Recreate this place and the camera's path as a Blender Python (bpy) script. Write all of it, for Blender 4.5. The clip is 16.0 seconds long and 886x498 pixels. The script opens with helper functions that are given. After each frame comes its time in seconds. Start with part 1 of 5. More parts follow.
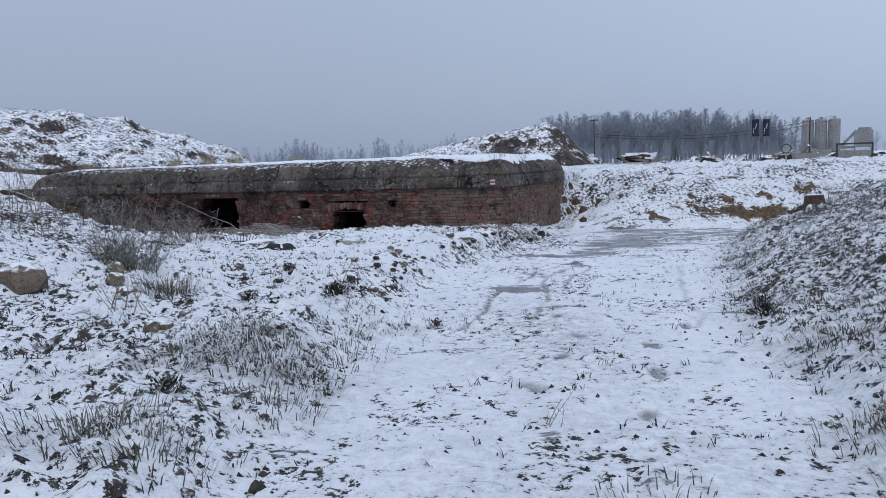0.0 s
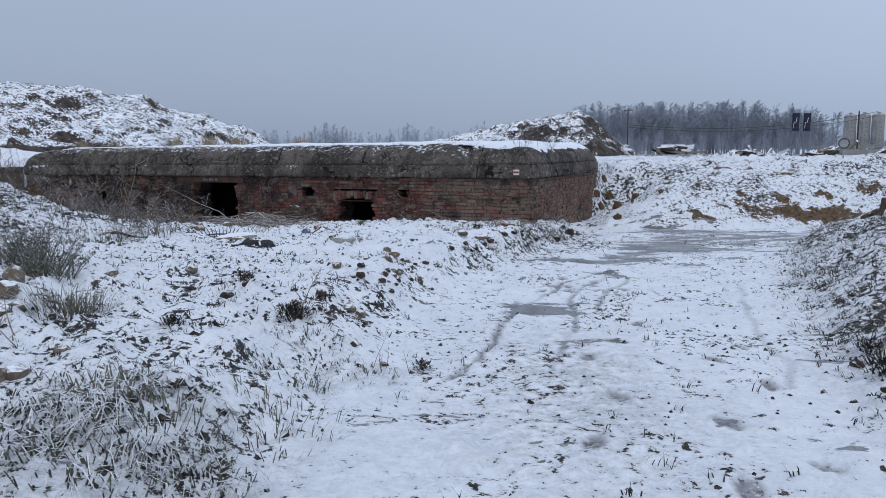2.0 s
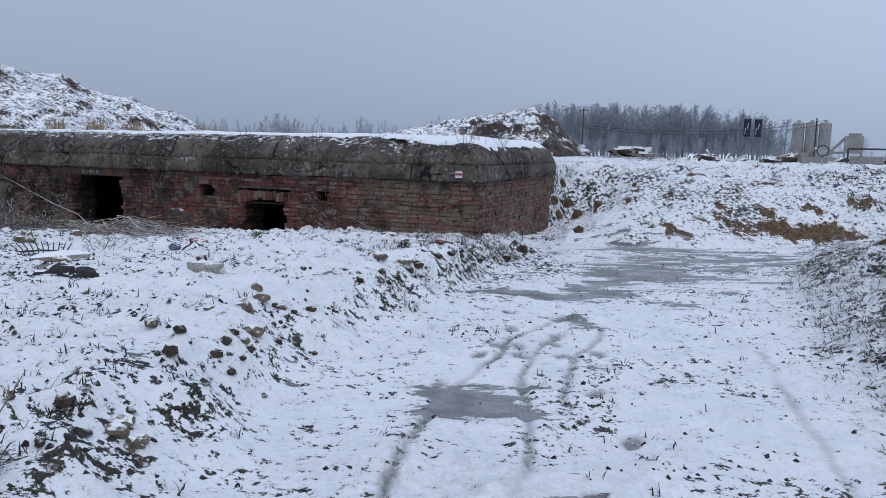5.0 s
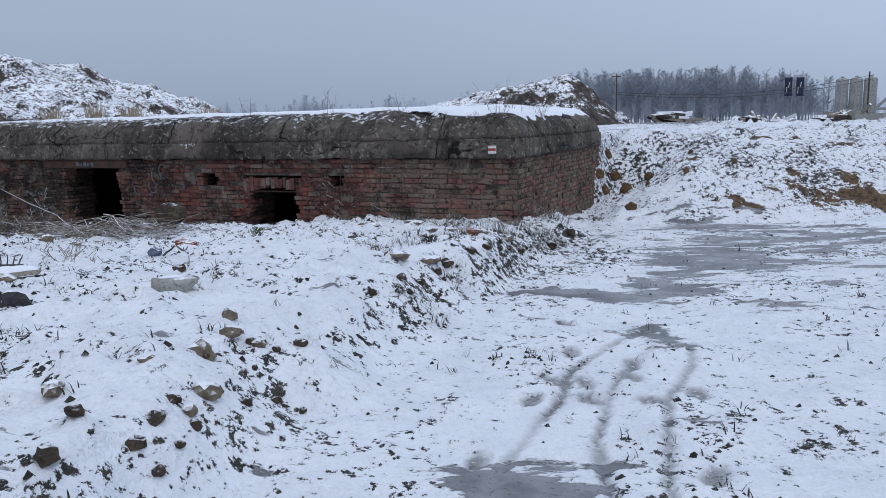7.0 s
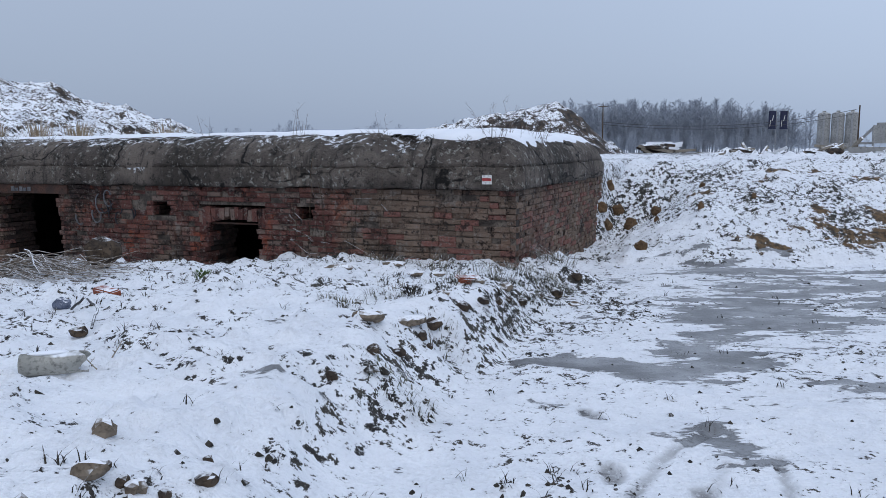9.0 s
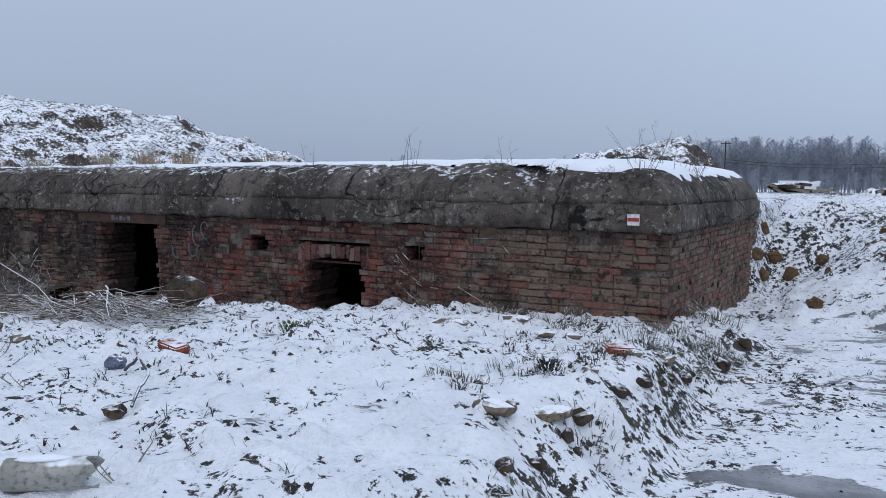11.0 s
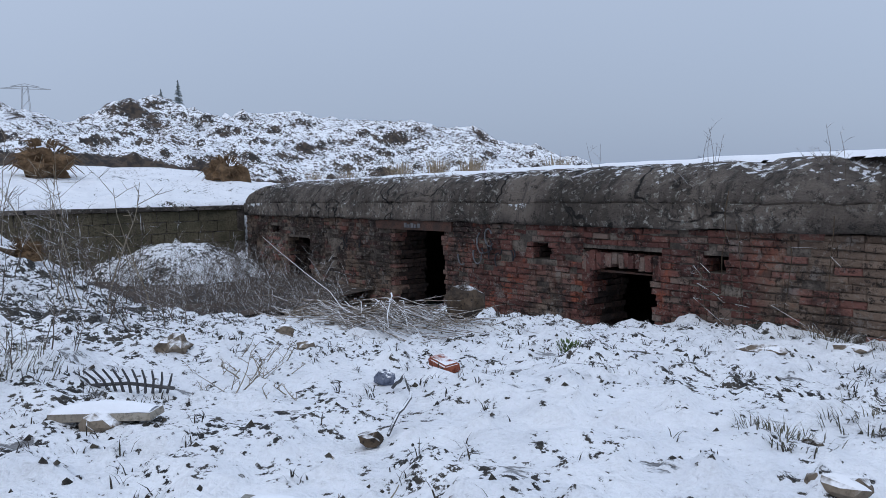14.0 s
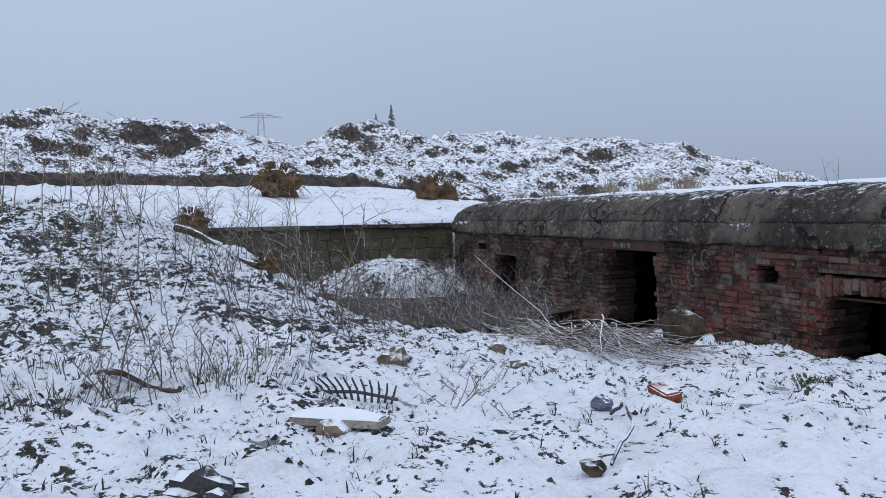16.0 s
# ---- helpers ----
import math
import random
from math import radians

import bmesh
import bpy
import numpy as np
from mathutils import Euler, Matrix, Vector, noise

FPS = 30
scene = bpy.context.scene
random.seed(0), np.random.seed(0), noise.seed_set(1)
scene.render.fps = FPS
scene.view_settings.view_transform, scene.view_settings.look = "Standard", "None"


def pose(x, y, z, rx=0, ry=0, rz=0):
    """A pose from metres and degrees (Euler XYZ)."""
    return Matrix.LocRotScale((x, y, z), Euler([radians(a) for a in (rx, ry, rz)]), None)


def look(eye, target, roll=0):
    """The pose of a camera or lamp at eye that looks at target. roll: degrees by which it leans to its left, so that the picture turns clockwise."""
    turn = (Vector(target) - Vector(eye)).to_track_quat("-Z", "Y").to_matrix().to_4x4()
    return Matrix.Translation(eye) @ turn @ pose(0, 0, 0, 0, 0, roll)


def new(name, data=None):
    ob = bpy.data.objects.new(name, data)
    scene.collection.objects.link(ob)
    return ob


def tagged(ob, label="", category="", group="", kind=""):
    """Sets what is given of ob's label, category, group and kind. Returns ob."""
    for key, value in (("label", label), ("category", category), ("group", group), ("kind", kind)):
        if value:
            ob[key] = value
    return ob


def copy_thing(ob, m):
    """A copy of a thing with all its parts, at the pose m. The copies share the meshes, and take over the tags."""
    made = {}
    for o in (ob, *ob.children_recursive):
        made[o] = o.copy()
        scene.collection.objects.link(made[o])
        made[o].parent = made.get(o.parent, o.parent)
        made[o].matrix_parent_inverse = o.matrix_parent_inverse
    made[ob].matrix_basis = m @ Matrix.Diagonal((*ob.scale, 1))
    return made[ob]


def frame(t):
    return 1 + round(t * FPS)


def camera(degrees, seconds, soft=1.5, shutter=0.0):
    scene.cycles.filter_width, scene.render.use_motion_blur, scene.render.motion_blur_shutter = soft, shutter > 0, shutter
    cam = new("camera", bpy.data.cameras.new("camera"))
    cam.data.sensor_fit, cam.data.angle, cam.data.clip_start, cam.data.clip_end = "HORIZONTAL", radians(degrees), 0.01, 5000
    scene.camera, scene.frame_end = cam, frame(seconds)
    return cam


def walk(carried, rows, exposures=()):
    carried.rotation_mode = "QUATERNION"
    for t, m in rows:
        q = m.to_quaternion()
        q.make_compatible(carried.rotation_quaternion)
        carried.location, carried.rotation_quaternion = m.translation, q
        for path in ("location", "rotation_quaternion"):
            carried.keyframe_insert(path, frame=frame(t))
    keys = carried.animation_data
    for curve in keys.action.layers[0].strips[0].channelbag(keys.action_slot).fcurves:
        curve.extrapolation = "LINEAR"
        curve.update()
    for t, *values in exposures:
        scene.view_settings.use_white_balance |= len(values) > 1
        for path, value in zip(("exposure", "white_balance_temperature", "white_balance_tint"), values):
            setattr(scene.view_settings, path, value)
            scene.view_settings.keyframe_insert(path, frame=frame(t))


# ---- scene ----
cam = camera(61.4, 16.0, soft=0.75)
PATH = [
    (0, (-0.049, 0.197, 1.438), (-0.049, 2.184, 1.212), -1.9),
    (0.5, (-0.021, 0.715, 1.412), (-0.023, 2.704, 1.2), -2.1),
    (1, (0.072, 1.2, 1.422), (0.041, 3.189, 1.217), -1.6),
    (1.5, (0.131, 1.748, 1.413), (0.099, 3.738, 1.213), -0.3),
    (2, (0.224, 2.265, 1.413), (0.15, 4.247, 1.155), -0.5),
    (2.5, (0.241, 2.753, 1.442), (0.169, 4.733, 1.171), 0.4),
    (3, (0.298, 3.257, 1.454), (0.313, 5.237, 1.172), 1.3),
    (3.5, (0.431, 3.826, 1.464), (0.503, 5.805, 1.187), 2.0),
    (4, (0.466, 4.348, 1.449), (0.548, 6.332, 1.206), 2.2),
    (4.2, (0.5, 4.555, 1.44), (0.581, 6.537, 1.191), 1.9),
    (6.3, (0.691, 6.614, 1.396), (0.657, 8.592, 1.101), -0.5),
    (6.5, (0.662, 6.787, 1.388), (0.611, 8.763, 1.083), -0.9),
    (7, (0.673, 7.191, 1.369), (0.633, 9.163, 1.037), -1.4),
    (7.5, (0.718, 7.61, 1.385), (0.691, 9.581, 1.048), -1.2),
    (8, (0.655, 8.022, 1.341), (0.673, 9.993, 1.0), -0.4),
    (8.2, (0.646, 8.2, 1.338), (0.677, 10.172, 1.005), -0.2),
    (10.3, (0.459, 9.94, 1.298), (0.317, 11.928, 1.133), -0.2),
    (10.5, (0.413, 10.09, 1.288), (0.238, 12.076, 1.124), 0.1),
    (11, (0.337, 10.462, 1.298), (0.057, 12.435, 1.131), 0.4),
    (11.5, (0.346, 10.808, 1.283), (-0.089, 12.754, 1.125), -0.4),
    (12, (0.331, 11.027, 1.268), (-0.135, 12.965, 1.1), -0.0),
    (12.5, (0.245, 11.112, 1.276), (-0.277, 13.034, 1.095), -0.0),
    (13, (0.203, 11.144, 1.286), (-0.449, 13.026, 1.113), -0.2),
    (13.5, (0.197, 11.176, 1.284), (-0.632, 12.989, 1.125), -0.7),
    (14, (0.163, 11.199, 1.279), (-0.839, 12.923, 1.13), -1.0),
    (14.5, (0.103, 11.197, 1.277), (-1.05, 12.825, 1.141), -1.1),
    (15, (0.068, 11.176, 1.287), (-1.205, 12.714, 1.163), -1.1),
    (15.5, (0.052, 11.162, 1.292), (-1.31, 12.623, 1.183), -1.0),
    (16, (0.046, 11.151, 1.297), (-1.377, 12.553, 1.204), -0.9),
]
walk(cam, [(t, look(eye, target, roll)) for t, eye, target, roll in PATH], [(0.0, 0.2), (4.0, 0.2), (11.0, 0.3), (16.0, 0.3)])

# ---- light: overcast winter sky ----
world = bpy.data.worlds.new("overcast_sky")
scene.world = world
world.use_nodes = True
wn, wl = world.node_tree.nodes, world.node_tree.links
wn.clear()
w_out = wn.new("ShaderNodeOutputWorld")
w_bg = wn.new("ShaderNodeBackground")
w_sky = wn.new("ShaderNodeTexSky")
w_sky.sky_type = "NISHITA"
w_sky.sun_disc = False
w_sky.sun_elevation, w_sky.sun_rotation = radians(25), radians(200)
w_sky.dust_density = 4.0
w_tc = wn.new("ShaderNodeTexCoord")
w_sep = wn.new("ShaderNodeSeparateXYZ")
w_ramp = wn.new("ShaderNodeValToRGB")
w_noise = wn.new("ShaderNodeTexNoise")
w_noise.inputs["Scale"].default_value = 1.6
w_noise.inputs["Detail"].default_value = 3.0
w_add = wn.new("ShaderNodeMath")
w_add.operation = "MULTIPLY_ADD"
w_add.inputs[1].default_value = 0.10
w_sub = wn.new("ShaderNodeMath")
w_sub.operation = "ADD"
w_mix = wn.new("ShaderNodeMixRGB")
w_mul = wn.new("ShaderNodeMixRGB")
w_mul.blend_type = "MULTIPLY"
w_mul.inputs[0].default_value = 1.0
w_mul.inputs[2].default_value = (0.07, 0.07, 0.07, 1)
w_mix.inputs[0].default_value = 0.88
for at, col in ((0.0, (0.281, 0.350, 0.482)), (0.10, (0.330, 0.402, 0.538)), (0.30, (0.404, 0.485, 0.635)), (0.6, (0.492, 0.585, 0.769)), (1.0, (0.650, 0.765, 0.994))):
    el = w_ramp.color_ramp.elements.new(at) if at not in (0.0, 1.0) else w_ramp.color_ramp.elements[0 if at == 0 else -1]
    el.color = (*col, 1)
wl.new(w_tc.outputs["Generated"], w_sep.inputs[0])
wl.new(w_tc.outputs["Generated"], w_noise.inputs["Vector"])
wl.new(w_noise.outputs["Fac"], w_add.inputs[0])
w_add.inputs[2].default_value = -0.05
wl.new(w_add.outputs[0], w_sub.inputs[0])
wl.new(w_sep.outputs["Z"], w_sub.inputs[1])
wl.new(w_sub.outputs[0], w_ramp.inputs[0])
wl.new(w_sky.outputs[0], w_mul.inputs[1])
wl.new(w_mul.outputs[0], w_mix.inputs[1])
wl.new(w_ramp.outputs[0], w_mix.inputs[2])
w_off = wn.new("ShaderNodeMath")
w_off.inputs[1].default_value = 0.35
w_sq = wn.new("ShaderNodeMath")
w_sq.operation = "MULTIPLY"
w_gain = wn.new("ShaderNodeMath")
w_gain.operation = "MULTIPLY_ADD"
w_gain.inputs[1].default_value, w_gain.inputs[2].default_value = 0.30, 0.955
w_cap = wn.new("ShaderNodeMath")
w_cap.operation = "MINIMUM"
w_cap.inputs[1].default_value = 1.2
w_tone = wn.new("ShaderNodeMixRGB")
w_tone.blend_type = "MULTIPLY"
w_tone.inputs[0].default_value = 1.0
wl.new(w_sep.outputs["X"], w_off.inputs[0])
wl.new(w_off.outputs[0], w_sq.inputs[0])
wl.new(w_off.outputs[0], w_sq.inputs[1])
wl.new(w_sq.outputs[0], w_gain.inputs[0])
wl.new(w_gain.outputs[0], w_cap.inputs[0])
wl.new(w_mix.outputs[0], w_tone.inputs[1])
wl.new(w_cap.outputs[0], w_tone.inputs[2])
wl.new(w_tone.outputs[0], w_bg.inputs[0])
w_bg.inputs[1].default_value = 1.0
wl.new(w_bg.outputs[0], w_out.inputs[0])
sun_data = bpy.data.lights.new("sun", "SUN")
sun_data.energy, sun_data.angle, sun_data.color = 0.5, radians(40), (1.0, 0.97, 0.93)
sun = new("sun", sun_data)
sun.matrix_world = look((0, 0, 30), (-6, 14, 0))

# ---- materials ----
SNOW = (0.87, 0.895, 0.935)


class Mat:
    """A small node-material builder."""

    def __init__(self, name, rough=0.85):
        self.m = bpy.data.materials.new(name)
        self.m.use_nodes = True
        self.t = self.m.node_tree
        self.n, self.l = self.t.nodes, self.t.links
        self.b = self.n["Principled BSDF"]
        self.b.inputs["Roughness"].default_value = rough
        self.b.inputs["Specular IOR Level"].default_value = 0.3
        self.tc = self.n.new("ShaderNodeTexCoord")
        self.co = self.tc.outputs["Object"]

    def noise(self, scale, detail=4.0, rough=0.6, vec=None):
        k = self.n.new("ShaderNodeTexNoise")
        k.inputs["Scale"].default_value, k.inputs["Detail"].default_value, k.inputs["Roughness"].default_value = scale, detail, rough
        self.l.new(vec or self.co, k.inputs["Vector"])
        return k.outputs["Fac"]

    def stretch(self, sx, sy, sz):
        k = self.n.new("ShaderNodeMapping")
        k.inputs["Scale"].default_value = (sx, sy, sz)
        self.l.new(self.co, k.inputs["Vector"])
        return k.outputs[0]

    def put(self, sock, v):
        if isinstance(v, (int, float)):
            sock.default_value = v
        elif isinstance(v, tuple):
            sock.default_value = (*v, 1) if len(v) == 3 else v
        else:
            self.l.new(v, sock)

    def math(self, op, a, b=0.0, c=0.0):
        k = self.n.new("ShaderNodeMath")
        k.operation = op
        for i, v in enumerate((a, b, c)):
            self.put(k.inputs[i], v)
        return k.outputs[0]

    def step(self, v, lo, hi):
        k = self.n.new("ShaderNodeMapRange")
        k.interpolation_type = "SMOOTHSTEP"
        self.put(k.inputs["Value"], v)
        self.put(k.inputs["From Min"], lo)
        self.put(k.inputs["From Max"], hi)
        return k.outputs[0]

    def mix(self, f, a, b, mode="MIX"):
        k = self.n.new("ShaderNodeMixRGB")
        k.blend_type = mode
        self.put(k.inputs[0], f)
        self.put(k.inputs[1], a)
        self.put(k.inputs[2], b)
        return k.outputs[0]

    def attr(self, name):
        k = self.n.new("ShaderNodeAttribute")
        k.attribute_name = name
        return k.outputs["Fac"]

    def up(self):
        g = self.n.new("ShaderNodeNewGeometry")
        s_ = self.n.new("ShaderNodeSeparateXYZ")
        self.l.new(g.outputs["Normal"], s_.inputs[0])
        return s_.outputs["Z"]

    def rand(self):
        return self.n.new("ShaderNodeObjectInfo").outputs["Random"]

    def island(self):
        return self.n.new("ShaderNodeNewGeometry").outputs["Random Per Island"]

    def bump(self, h, strength=0.5, dist=0.02):
        k = self.n.new("ShaderNodeBump")
        k.inputs["Strength"].default_value, k.inputs["Distance"].default_value = strength, dist
        self.l.new(h, k.inputs["Height"])
        self.l.new(k.outputs[0], self.b.inputs["Normal"])

    def colour(self, v):
        self.put(self.b.inputs["Base Color"], v)

    def dusted(self, v, lo=0.45, hi=0.75, scale=14.0, amount=0.9):
        """Snow lying on faces that look up."""
        f = self.math("ADD", self.up(), self.math("MULTIPLY_ADD", self.noise(scale, 3), 1.1, -0.55))
        return self.mix(self.math("MULTIPLY", self.step(f, lo, hi), amount), v, SNOW)


def two_tone(name, a, b, scale, rough=0.85, dust=None, fine=40.0, bump=0.4, dist=0.01, vary=0.0):
    k = Mat(name, rough)
    c = k.mix(k.step(k.noise(scale, 5), 0.35, 0.65), a, b)
    c = k.mix(k.step(k.noise(fine, 3), 0.45, 0.75), c, tuple(0.55 * v for v in a))
    if vary:
        c = k.mix(k.math("MULTIPLY", k.rand(), vary), c, tuple(1.5 * v for v in b))
    if dust:
        c = k.dusted(c, *dust)
    k.colour(c)
    k.bump(k.noise(fine, 4), bump, dist)
    return k.m


def ground_material():
    k = Mat("snowy_ground", 0.75)
    bare, soil, ice, grass = k.attr("bare"), k.attr("soil"), k.attr("ice"), k.attr("grass")
    # dark clods, leaves and grass that stick out of a thin snow cover
    n1 = k.noise(11.0, 5, 0.66)
    n2 = k.noise(34.0, 4, 0.65)
    n3 = k.noise(1.4, 4)
    steep = k.step(k.up(), 0.93, 0.62)
    th = k.math("SUBTRACT", 0.625, k.math("MULTIPLY", bare, 0.17))
    th = k.math("SUBTRACT", th, k.math("MULTIPLY_ADD", n3, 0.36, -0.18))
    th = k.math("SUBTRACT", th, k.math("MULTIPLY", steep, 0.03))
    v = k.math("ADD", k.math("MULTIPLY", n1, 0.66), k.math("MULTIPLY", n2, 0.34))
    dark = k.step(v, th, k.math("ADD", th, 0.035))
    earth = k.mix(k.step(k.noise(5.0, 3), 0.4, 0.65), (0.020, 0.019, 0.018), (0.055, 0.048, 0.038))
    earth = k.mix(k.step(k.noise(60.0, 2), 0.55, 0.7), earth, (0.12, 0.12, 0.11))
    brown = k.mix(k.step(k.noise(11.0, 4), 0.4, 0.65), (0.15, 0.095, 0.048), (0.04, 0.03, 0.022))
    snow = k.mix(k.step(k.noise(2.2, 4), 0.35, 0.7), SNOW, (0.79, 0.82, 0.87))
    # trodden, thin snow with the ground showing faintly through
    thin = k.math("MULTIPLY", k.step(k.math("MULTIPLY_ADD", n2, 0.5, k.math("MULTIPLY", n1, 0.5)), 0.44, 0.62), k.math("MULTIPLY_ADD", bare, 0.42, 0.06))
    snow = k.mix(thin, snow, (0.36, 0.37, 0.38))
    gr = k.mix(k.step(k.noise(30.0, 4), 0.35, 0.65), (0.20, 0.19, 0.165), (0.47, 0.48, 0.49))
    c = k.mix(k.math("MULTIPLY", grass, k.step(n1, 0.36, 0.58)), snow, gr)
    c = k.mix(dark, c, earth)
    smask = k.step(k.math("ADD", soil, k.math("MULTIPLY_ADD", k.noise(4.5, 6, 0.72), 2.6, -1.3)), 0.50, 0.62)
    c = k.mix(smask, c, brown)
    icol = k.mix(k.step(k.noise(3.0, 5), 0.35, 0.65), (0.13, 0.135, 0.142), (0.27, 0.28, 0.295))
    icol = k.mix(k.step(n2, 0.55, 0.7), icol, (0.10, 0.095, 0.09))
    imask = k.step(k.math("ADD", ice, k.math("MULTIPLY_ADD", k.noise(1.9, 6, 0.68, k.stretch(0.6, 1.7, 1)), 3.4, -1.72)), 0.46, 0.58)
    c = k.mix(k.math("MULTIPLY", k.attr("track"), k.step(n2, 0.28, 0.44)), c, k.mix(k.step(n1, 0.4, 0.6), (0.10, 0.095, 0.09), (0.26, 0.265, 0.275)))
    c = k.mix(imask, c, icol)
    k.colour(c)
    k.put(k.b.inputs["Roughness"], k.math("MULTIPLY_ADD", imask, -0.42, 0.78))
    h = k.math("MULTIPLY_ADD", n2, 0.5, n1)
    k.bump(k.math("MULTIPLY", h, k.math("MULTIPLY_ADD", imask, -0.9, 1.0)), 0.8, 0.06)
    return k.m


def heap_material():
    k = Mat("snowy_spoil", 0.8)
    n1, n2 = k.noise(2.2, 5, 0.68), k.noise(6.5, 4, 0.68)
    n3 = k.noise(15.0, 3, 0.6)
    v = k.math("ADD", k.math("MULTIPLY", n1, 0.35), k.math("ADD", k.math("MULTIPLY", n2, 0.4), k.math("MULTIPLY", n3, 0.25)))
    steep = k.step(k.up(), 0.88, 0.45)
    th = k.math("SUBTRACT", 0.496, k.math("MULTIPLY", steep, 0.20))
    th = k.math("SUBTRACT", th, k.math("MULTIPLY", k.attr("soil"), 0.40))
    dark = k.step(v, th, k.math("ADD", th, 0.05))
    earth = k.mix(k.step(k.noise(3.0, 4), 0.4, 0.6), (0.026, 0.023, 0.021), (0.075, 0.055, 0.042))
    k.colour(k.mix(dark, k.mix(k.step(k.noise(0.7, 4), 0.4, 0.7), SNOW, (0.66, 0.69, 0.74)), earth))
    k.bump(v, 0.8, 0.15)
    return k.m


def brick_material(per_island):
    k = Mat("old_brick", 0.9)
    r = k.island() if per_island else k.rand()
    g = k.n.new("ShaderNodeNewGeometry")
    pos = g.outputs["Position"]
    red = k.mix(k.step(r, 0.1, 0.9), (0.120, 0.050, 0.042), (0.235, 0.098, 0.078))
    red = k.mix(k.step(r, 0.80, 0.86), red, (0.24, 0.17, 0.14))
    buff = k.mix(r, (0.165, 0.116, 0.088), (0.330, 0.240, 0.180))
    buff = k.mix(k.step(r, 0.74, 0.80), buff, (0.28, 0.13, 0.105))
    # the stretch round the low opening is rawer brick than the ends
    sep = k.n.new("ShaderNodeSeparateXYZ")
    k.l.new(pos, sep.inputs[0])
    raw = k.math("MULTIPLY", k.step(sep.outputs["X"], -7.2, -5.6), k.step(sep.outputs["X"], 0.2, -1.8))
    zone = k.math("ADD", k.noise(0.8, 4, 0.55, pos), k.math("MULTIPLY_ADD", raw, -0.22, 0.08))
    c = k.mix(k.step(zone, 0.36, 0.56), red, buff)
    c = k.mix(k.math("MULTIPLY", k.step(k.noise(1.7, 6, 0.7, pos), 0.55, 0.62), k.math("MULTIPLY_ADD", raw, 0.65, 0.08)), c, (0.36, 0.10, 0.055))
    # soot round the doorway, lime bloom and lichen
    sooty = k.math("MULTIPLY_ADD", k.step(sep.outputs["X"], -3.0, -6.0), 0.10, 0.0)
    c = k.mix(k.math("MULTIPLY", k.step(k.math("ADD", k.noise(1.1, 6, 0.72, pos), sooty), 0.54, 0.66), 0.85), c, (0.026, 0.022, 0.021))
    c = k.mix(k.math("MULTIPLY", k.step(k.noise(3.2, 7, 0.8, pos), 0.56, 0.62), 0.55), c, (0.30, 0.28, 0.26))
    c = k.mix(k.math("MULTIPLY", k.step(k.noise(16.0, 6, 0.8, pos), 0.555, 0.60), 0.6), c, (0.33, 0.28, 0.24))
    c = k.mix(k.math("MULTIPLY", k.step(k.noise(7.0, 8, 0.85, pos), 0.53, 0.58), 0.85), c, (0.020, 0.017, 0.016))
    k.colour(c)
    k.bump(k.math("ADD", k.noise(26.0, 5, 0.75, pos), k.noise(6.0, 5, 0.7, pos)), 1.0, 0.06)
    return k.m


def concrete_material():
    k = Mat("weathered_concrete", 0.92)
    c = k.mix(k.step(k.noise(0.9, 6, 0.7), 0.36, 0.62), (0.072, 0.060, 0.052), (0.180, 0.153, 0.132))
    c = k.mix(k.math("MULTIPLY", k.step(k.noise(0.55, 5, 0.65), 0.50, 0.63), 0.7), c, (0.044, 0.037, 0.031))
    streak = k.noise(1.0, 6, 0.7, k.stretch(3.4, 1.5, 0.45))
    c = k.mix(k.math("MULTIPLY", k.step(streak, 0.54, 0.66), 0.7), c, (0.026, 0.024, 0.022))
    c = k.mix(k.math("MULTIPLY", k.step(k.noise(12.0, 6, 0.75), 0.555, 0.60), k.step(k.noise(0.8, 3), 0.38, 0.55)), c, (0.33, 0.32, 0.29))
    c = k.mix(k.math("MULTIPLY", k.step(k.noise(8.0, 8, 0.88), 0.53, 0.565), 0.8), c, (0.022, 0.020, 0.018))
    # cracks that part the concrete into large plates
    warp = k.n.new("ShaderNodeVectorMath")
    wn_ = k.n.new("ShaderNodeTexNoise")
    wn_.inputs["Scale"].default_value, wn_.inputs["Detail"].default_value = 1.6, 5.0
    k.l.new(k.stretch(0.75, 0.3, 0.9), wn_.inputs["Vector"])
    k.l.new(k.stretch(0.75, 0.3, 0.9), warp.inputs[0])
    k.l.new(wn_.outputs["Color"], warp.inputs[1])
    vo = k.n.new("ShaderNodeTexVoronoi")
    vo.feature = "DISTANCE_TO_EDGE"
    vo.inputs["Scale"].default_value = 0.9
    k.l.new(warp.outputs[0], vo.inputs["Vector"])
    crack = k.step(vo.outputs["Distance"], 0.022, 0.004)
    c = k.mix(k.math("MULTIPLY", crack, k.step(k.noise(1.3, 3), 0.40, 0.52)), c, (0.012, 0.011, 0.010))
    f = k.math("ADD", k.up(), k.math("MULTIPLY_ADD", k.noise(7.0, 5, 0.75), 2.2, -1.1))
    c = k.mix(k.step(f, 1.02, 1.12), c, SNOW)
    k.colour(c)
    h = k.math("ADD", k.math("MULTIPLY", k.noise(5.0, 7, 0.75), 1.3), k.math("MULTIPLY", k.noise(40.0, 3), 0.5))
    k.bump(k.math("MULTIPLY_ADD", crack, -0.8, h), 1.0, 0.06)
    return k.m


